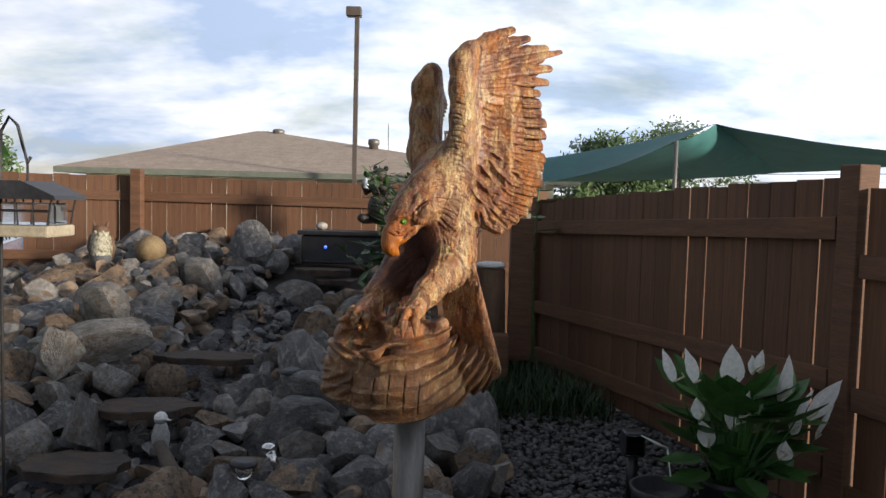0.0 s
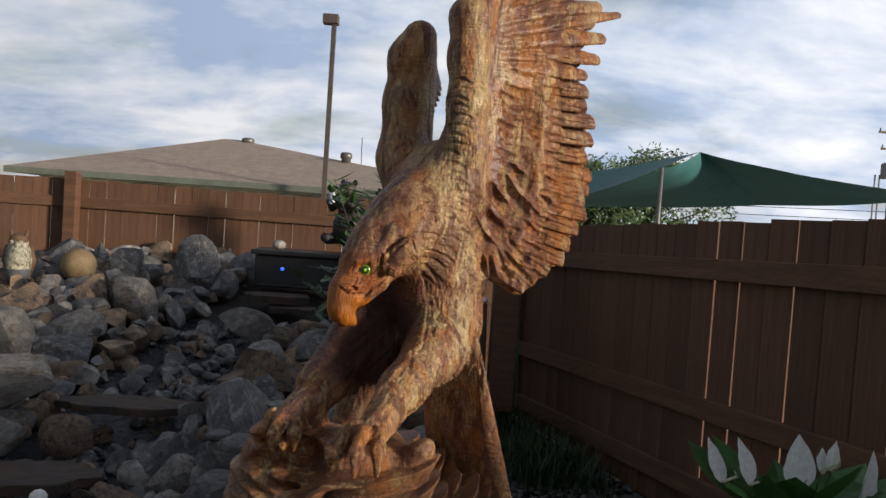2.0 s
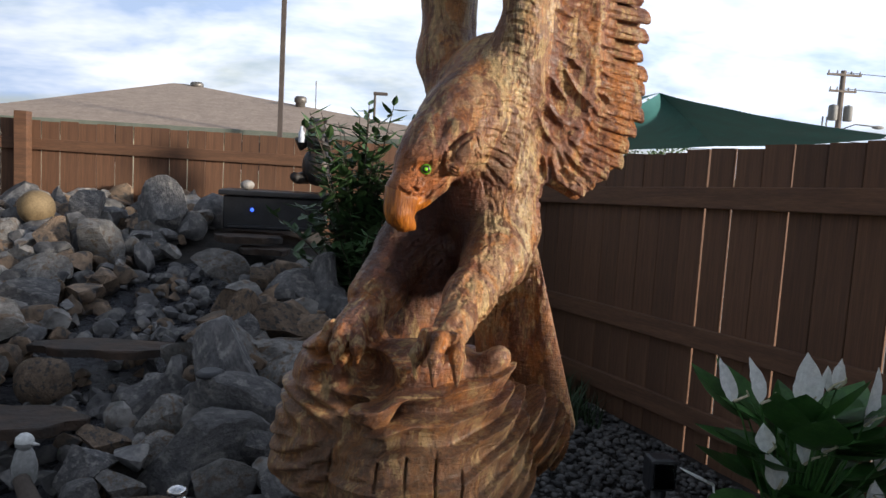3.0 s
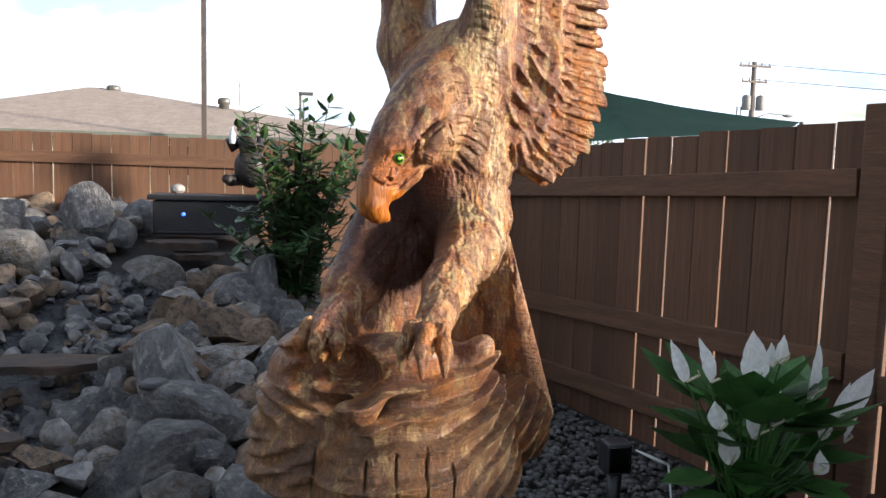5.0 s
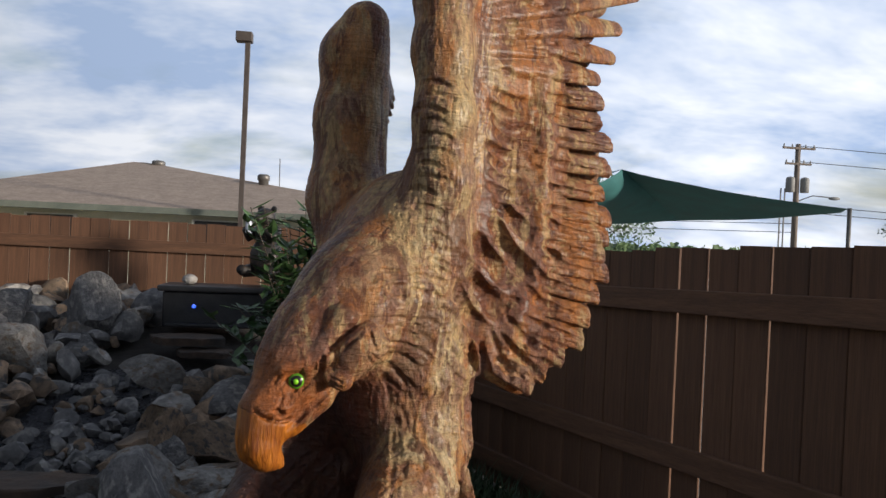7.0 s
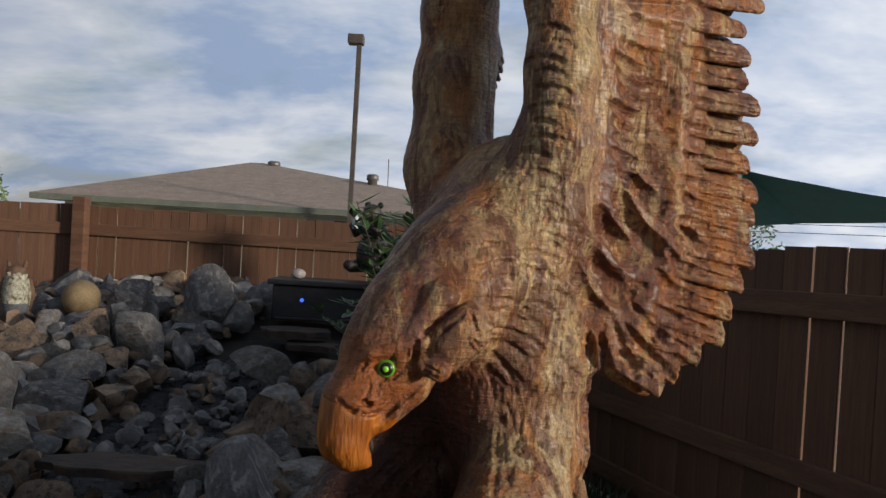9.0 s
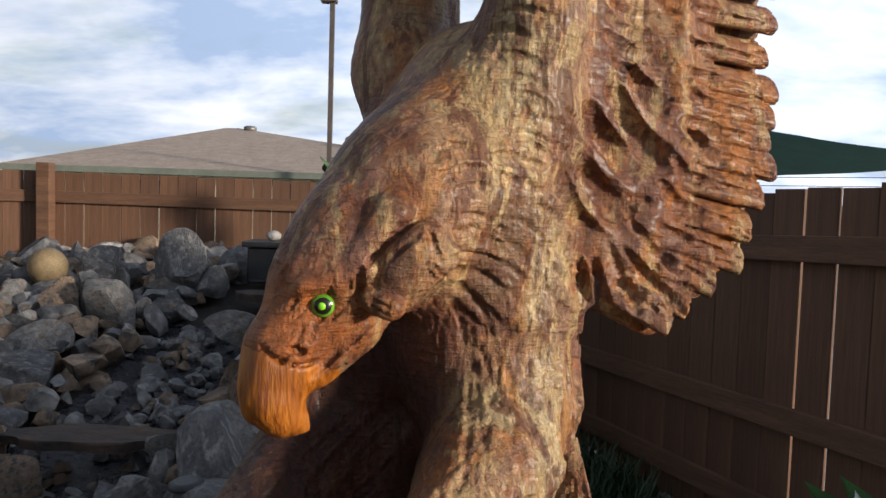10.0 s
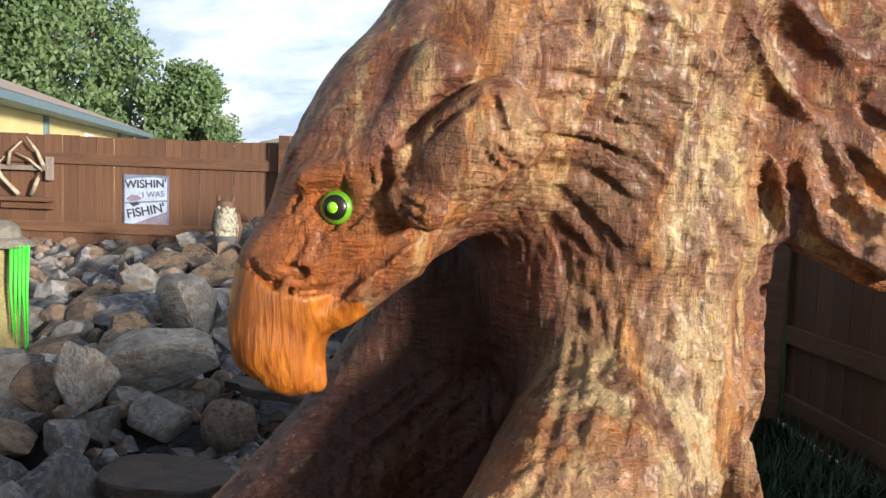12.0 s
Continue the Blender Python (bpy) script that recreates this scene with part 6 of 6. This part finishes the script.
upole = thing("utility_pole", "wooden utility pole with two crossarms, transformers and a lamp arm", "utility pole", (25.82, 42.3, 0))
bm = bmesh.new()
tube(bm, [(0, 0, 0), (0, 0, 8.5)], [0.20, 0.14], 10)
part("pole", bm, PALEWOOD, upole, "", True)
for z, w in ((8.25, 1.0), (7.35, 0.8)):
    bm = bmesh.new()
    box(bm, (-w, -0.15, z - 0.06), (w, -0.03, z + 0.06), 0.01)
    part("crossarm", bm, PALEWOOD, upole)
    for sx in (-1, -0.45, 0.45, 1):
        bm = bmesh.new()
        lathe(bm, [(0.03, 0), (0.05, 0.06), (0.03, 0.16), (0.01, 0.18)], 8, (sx * w * 0.93, -0.09, z + 0.061))
        part("insulator", bm, GREYP, upole)
for sx in (-1, 1):
    bm = bmesh.new()
    lathe(bm, [(0.22, 0), (0.25, 0.04), (0.25, 0.75), (0.2, 0.85), (0.05, 0.9)], 14, (sx * 0.45, -0.1, 5.7))
    part("transformer", bm, GREYP, upole, "grey transformer can", True)
bm = bmesh.new()
tube(bm, [(0.1, 0, 5.2), (0.9, -0.2, 5.55), (1.9, -0.3, 5.5)], 0.035, 6)
part("lamp_arm", bm, STEEL, upole)
bm = bmesh.new()
ball(bm, (2.2, -0.3, 5.45), 0.3, (1.2, 0.6, 0.35), 2)
part("lamp_head", bm, GREYP, upole, "", True)
for z, dx in ((5.6, -0.7), (5.6, -0.95)):
    bm = bmesh.new()
    tube(bm, [(dx, 0, 0), (dx, 0, 5.9)], 0.05, 6)
    part("conduit", bm, GREYP, upole)
for k, (z, y_) in enumerate(((8.4, 0.0), (7.5, 0.0), (5.0, 0.0), (4.6, 0.0))):
    bm = bmesh.new()
    tube(bm, [(25.82 + 60 * t, 42.3 - 6 * t, z - 4 * 0.7 * t * (1 - t)) for t in (0, 0.15, 0.3, 0.5, 0.7, 0.85, 1)], 0.02, 4)
    tagged(mesh_object("overhead_wire", bm, DARKM), "thin dark overhead wire running from the pole", "wire", group="overhead wires")
for k, z in enumerate((3.9, 3.4)):
    bm = bmesh.new()
    tube(bm, [(25.82 - 20 * t, 42.3 + 16 * t, z) for t in (0, 0.5, 1)], 0.02, 4)
    tagged(mesh_object("overhead_wire", bm, DARKM), "thin dark overhead wire running from the pole", "wire", group="overhead wires")

# green shade sail
sail = thing("shade_sail", "dark green cloth shade canopy on steel poles beyond the fence", "canopy")


def patch(c00, c10, c11, c01, sag, name):
    bm = bmesh.new()
    n_ = 12
    c00, c10, c11, c01 = (Vector(c) for c in (c00, c10, c11, c01))
    g_ = []
    for i in range(n_ + 1):
        u = i / n_
        g_.append([])
        for j in range(n_ + 1):
            v = j / n_
            p = c00 * (1 - u) * (1 - v) + c10 * u * (1 - v) + c11 * u * v + c01 * (1 - u) * v
            p.z -= sag * (4 * u * (1 - u)) * (1 - 0.5 * v)
            p.z += 0.03 * noise.noise(p * 0.8)
            g_[-1].append(bm.verts.new(p))
    for i in range(n_):
        for j in range(n_):
            bm.faces.new((g_[i][j], g_[i + 1][j], g_[i + 1][j + 1], g_[i][j + 1]))
    o = part(name, bm, TARP, sail, "", True)
    return o


SP, SK, SR, SB1, SB2, SL = (5.68, 19.2, 3.42), (7.60, 22.0, 4.17), (13.1, 20.0, 3.28), (7.87, 26.0, 2.72), (11.2, 26.0, 3.0), (2.6, 21.0, 2.36)
patch(SL, SP, SK, (2.75, 23.0, 3.10), 0.16, "panel")
patch(SP, SK, SB2, SB1, 0.10, "panel")
patch((2.75, 22.2, 2.46), (5.70, 19.26, 3.38), (7.85, 26.05, 2.73), (3.4, 26.0, 2.50), 0.10, "panel")
patch(SK, SR, (13.6, 21.0, 3.22), SB2, 0.12, "panel")
for x, y_, z in ((5.68, 19.2, 3.42), (13.15, 20.0, 3.28), (7.87, 26.0, 2.72), (2.6, 21.0, 2.36)):
    bm = bmesh.new()
    tube(bm, [(x, y_, 0), (x, y_, z)], 0.055, 10)
    part("pole", bm, STEEL, sail, "", True)


def tree(at, height, spread, seed, label, leaves=5200, size=0.30, trunk=0.25, name="tree"):
    rnd = random.Random(seed)
    t_ = thing(name, label, "tree", at)
    bm = bmesh.new()
    tube(bm, [(0, 0, 0), (0.1, 0, height * 0.3), (0.0, 0.1, height * 0.75)], [trunk, trunk * 0.75, trunk * 0.25], 9)
    clumps = []
    for k in range(60):
        a, q = rnd.uniform(0, 6.28), rnd.random() ** 0.6
        h = height * rnd.uniform(0.22, 0.97)
        w = spread * math.sin(math.pi * min(1, max(0.12, h / height * 0.92 + 0.05))) ** 0.7
        p = Vector((math.cos(a) * q * w, math.sin(a) * q * w, h))
        clumps.append((p, spread * rnd.uniform(0.22, 0.40)))
        if k < 14:
            tube(bm, [(0.05, 0, h * 0.55), (p.x * 0.5, p.y * 0.5, h * 0.8), (p.x, p.y, h)], [trunk * 0.35, trunk * 0.2, trunk * 0.06], 6)
    part("trunk", bm, BARK, t_, "", True)
    v, f = [], []
    for k in range(leaves):
        p, r = rnd.choice(clumps)
        d = Vector((rnd.gauss(0, 1), rnd.gauss(0, 1), rnd.gauss(0, 0.8)))
        d = d.normalized() * r * rnd.uniform(0.5, 1.05)
        c = p + d
        u = Vector((rnd.gauss(0, 1), rnd.gauss(0, 1), rnd.gauss(0, 1))).normalized() * size * rnd.uniform(0.5, 1)
        w = u.orthogonal().normalized() * size * 0.38
        n0 = len(v)
        v += [c - u * 0.5, c + w * 0.5, c + u * 0.5, c - w * 0.5]
        f.append((n0, n0 + 1, n0 + 2, n0 + 3))
    me = bpy.data.meshes.new("crown")
    me.from_pydata([x[:] for x in v], [], f)
    me.materials.append(TREEL)
    o = new("crown", me)
    o.parent = t_
    return t_


tree((-36.0, 40.0, 0), 13.5, 5.6, 1, "large leafy green tree behind the yellow house", leaves=20000, size=0.55)
tree((-26.8, 41.0, 0), 7.2, 3.0, 2, "rounded leafy green tree behind the fence", leaves=13000, size=0.45)
tree((-39.5, 38.0, 0), 12.0, 5.0, 6, "large leafy green tree behind the yellow house", leaves=9000, size=0.55)
tree((6.8, 33.0, 0), 4.6, 2.3, 3, "leafy tree showing above the shade canopy", leaves=8000, size=0.30)
tree((9.8, 34.0, 0), 4.9, 3.2, 4, "leafy tree showing under the shade canopy", leaves=8000, size=0.30)
tree((26.5, 30.0, 0), 3.6, 2.2, 5, "low leafy tree beyond the side fence", leaves=2600, size=0.25)
tree((49.0, 62.0, 0), 6.0, 2.2, 7, "small dark conifer far beyond the fence", leaves=1600, size=0.4)

# far line of trees along the horizon
v, f = [], []
rnd = random.Random(77)
for k in range(9000):
    a = rnd.uniform(-75, 75)
    d = rnd.uniform(150, 190)
    h = 3.0 + 1.6 * noise.noise((a * 0.35, 0, 0)) + 1.2 * noise.noise((a * 1.7, 3, 0))
    c = Vector((math.sin(radians(a)) * d, math.cos(radians(a)) * d, max(0.2, h) * rnd.random() ** 0.7))
    u = Vector((rnd.gauss(0, 1), rnd.gauss(0, 1), rnd.gauss(0, 1))).normalized() * 1.1
    w = u.orthogonal().normalized() * 0.9
    n0 = len(v)
    v += [(c - u)[:], (c + w)[:], (c + u)[:], (c - w)[:]]
    f.append((n0, n0 + 1, n0 + 2, n0 + 3))
me = bpy.data.meshes.new("far_trees")
me.from_pydata(v, [], f)
me.materials.append(TREEL)
tagged(new("far_trees", me), "distant dark green line of trees on the horizon", "trees", kind="stuff")

# yellow house beyond the fence, its long side running away from the yard
yh = thing("yellow_house", "pale yellow house with blue-grey eaves beyond the fence", "house", (-11.0, 11.6, 0), turn=120)
LEN = 25.6
bm = bmesh.new()
box(bm, (0.7, 0.75, 0), (LEN - 0.7, 9.0, 2.85))
part("wall", bm, YELLOW, yh)
bm = bmesh.new()
e = [(0, 0, 3.06), (LEN, 0, 3.06), (LEN, 9.8, 3.06), (0, 9.8, 3.06)]
lo = [bm.verts.new(p) for p in e]
r1, r2 = bm.verts.new((4.5, 4.9, 4.75)), bm.verts.new((LEN - 4.5, 4.9, 4.75))
for q in ((lo[0], lo[1], r2, r1), (lo[1], lo[2], r2), (lo[2], lo[3], r1, r2), (lo[3], lo[0], r1)):
    bm.faces.new(q)
part("roof", bm, ROOF, yh)
bm = bmesh.new()
box(bm, (0, 0, 2.86), (LEN, 9.8, 3.05), 0.01)
part("eave", bm, BLUETRIM, yh, "blue-grey eave")
for x in (14.8, 18.2):
    bm = bmesh.new()
    box(bm, (x - 0.55, 0.66, 1.5), (x + 0.55, 0.78, 2.6), 0.02)
    w_ = part("window", bm, WHITEP, yh)
    bm = bmesh.new()
    box(bm, (x - 0.45, 0.63, 1.6), (x + 0.45, 0.66, 2.5))
    part("pane", bm, PLASTIC, w_)
for x in (9.2, 20.6):
    bm = bmesh.new()
    box(bm, (x - 0.10, 0.64, 0), (x + 0.10, 0.76, 2.85))
    part("corner_board", bm, BLUETRIM, yh)
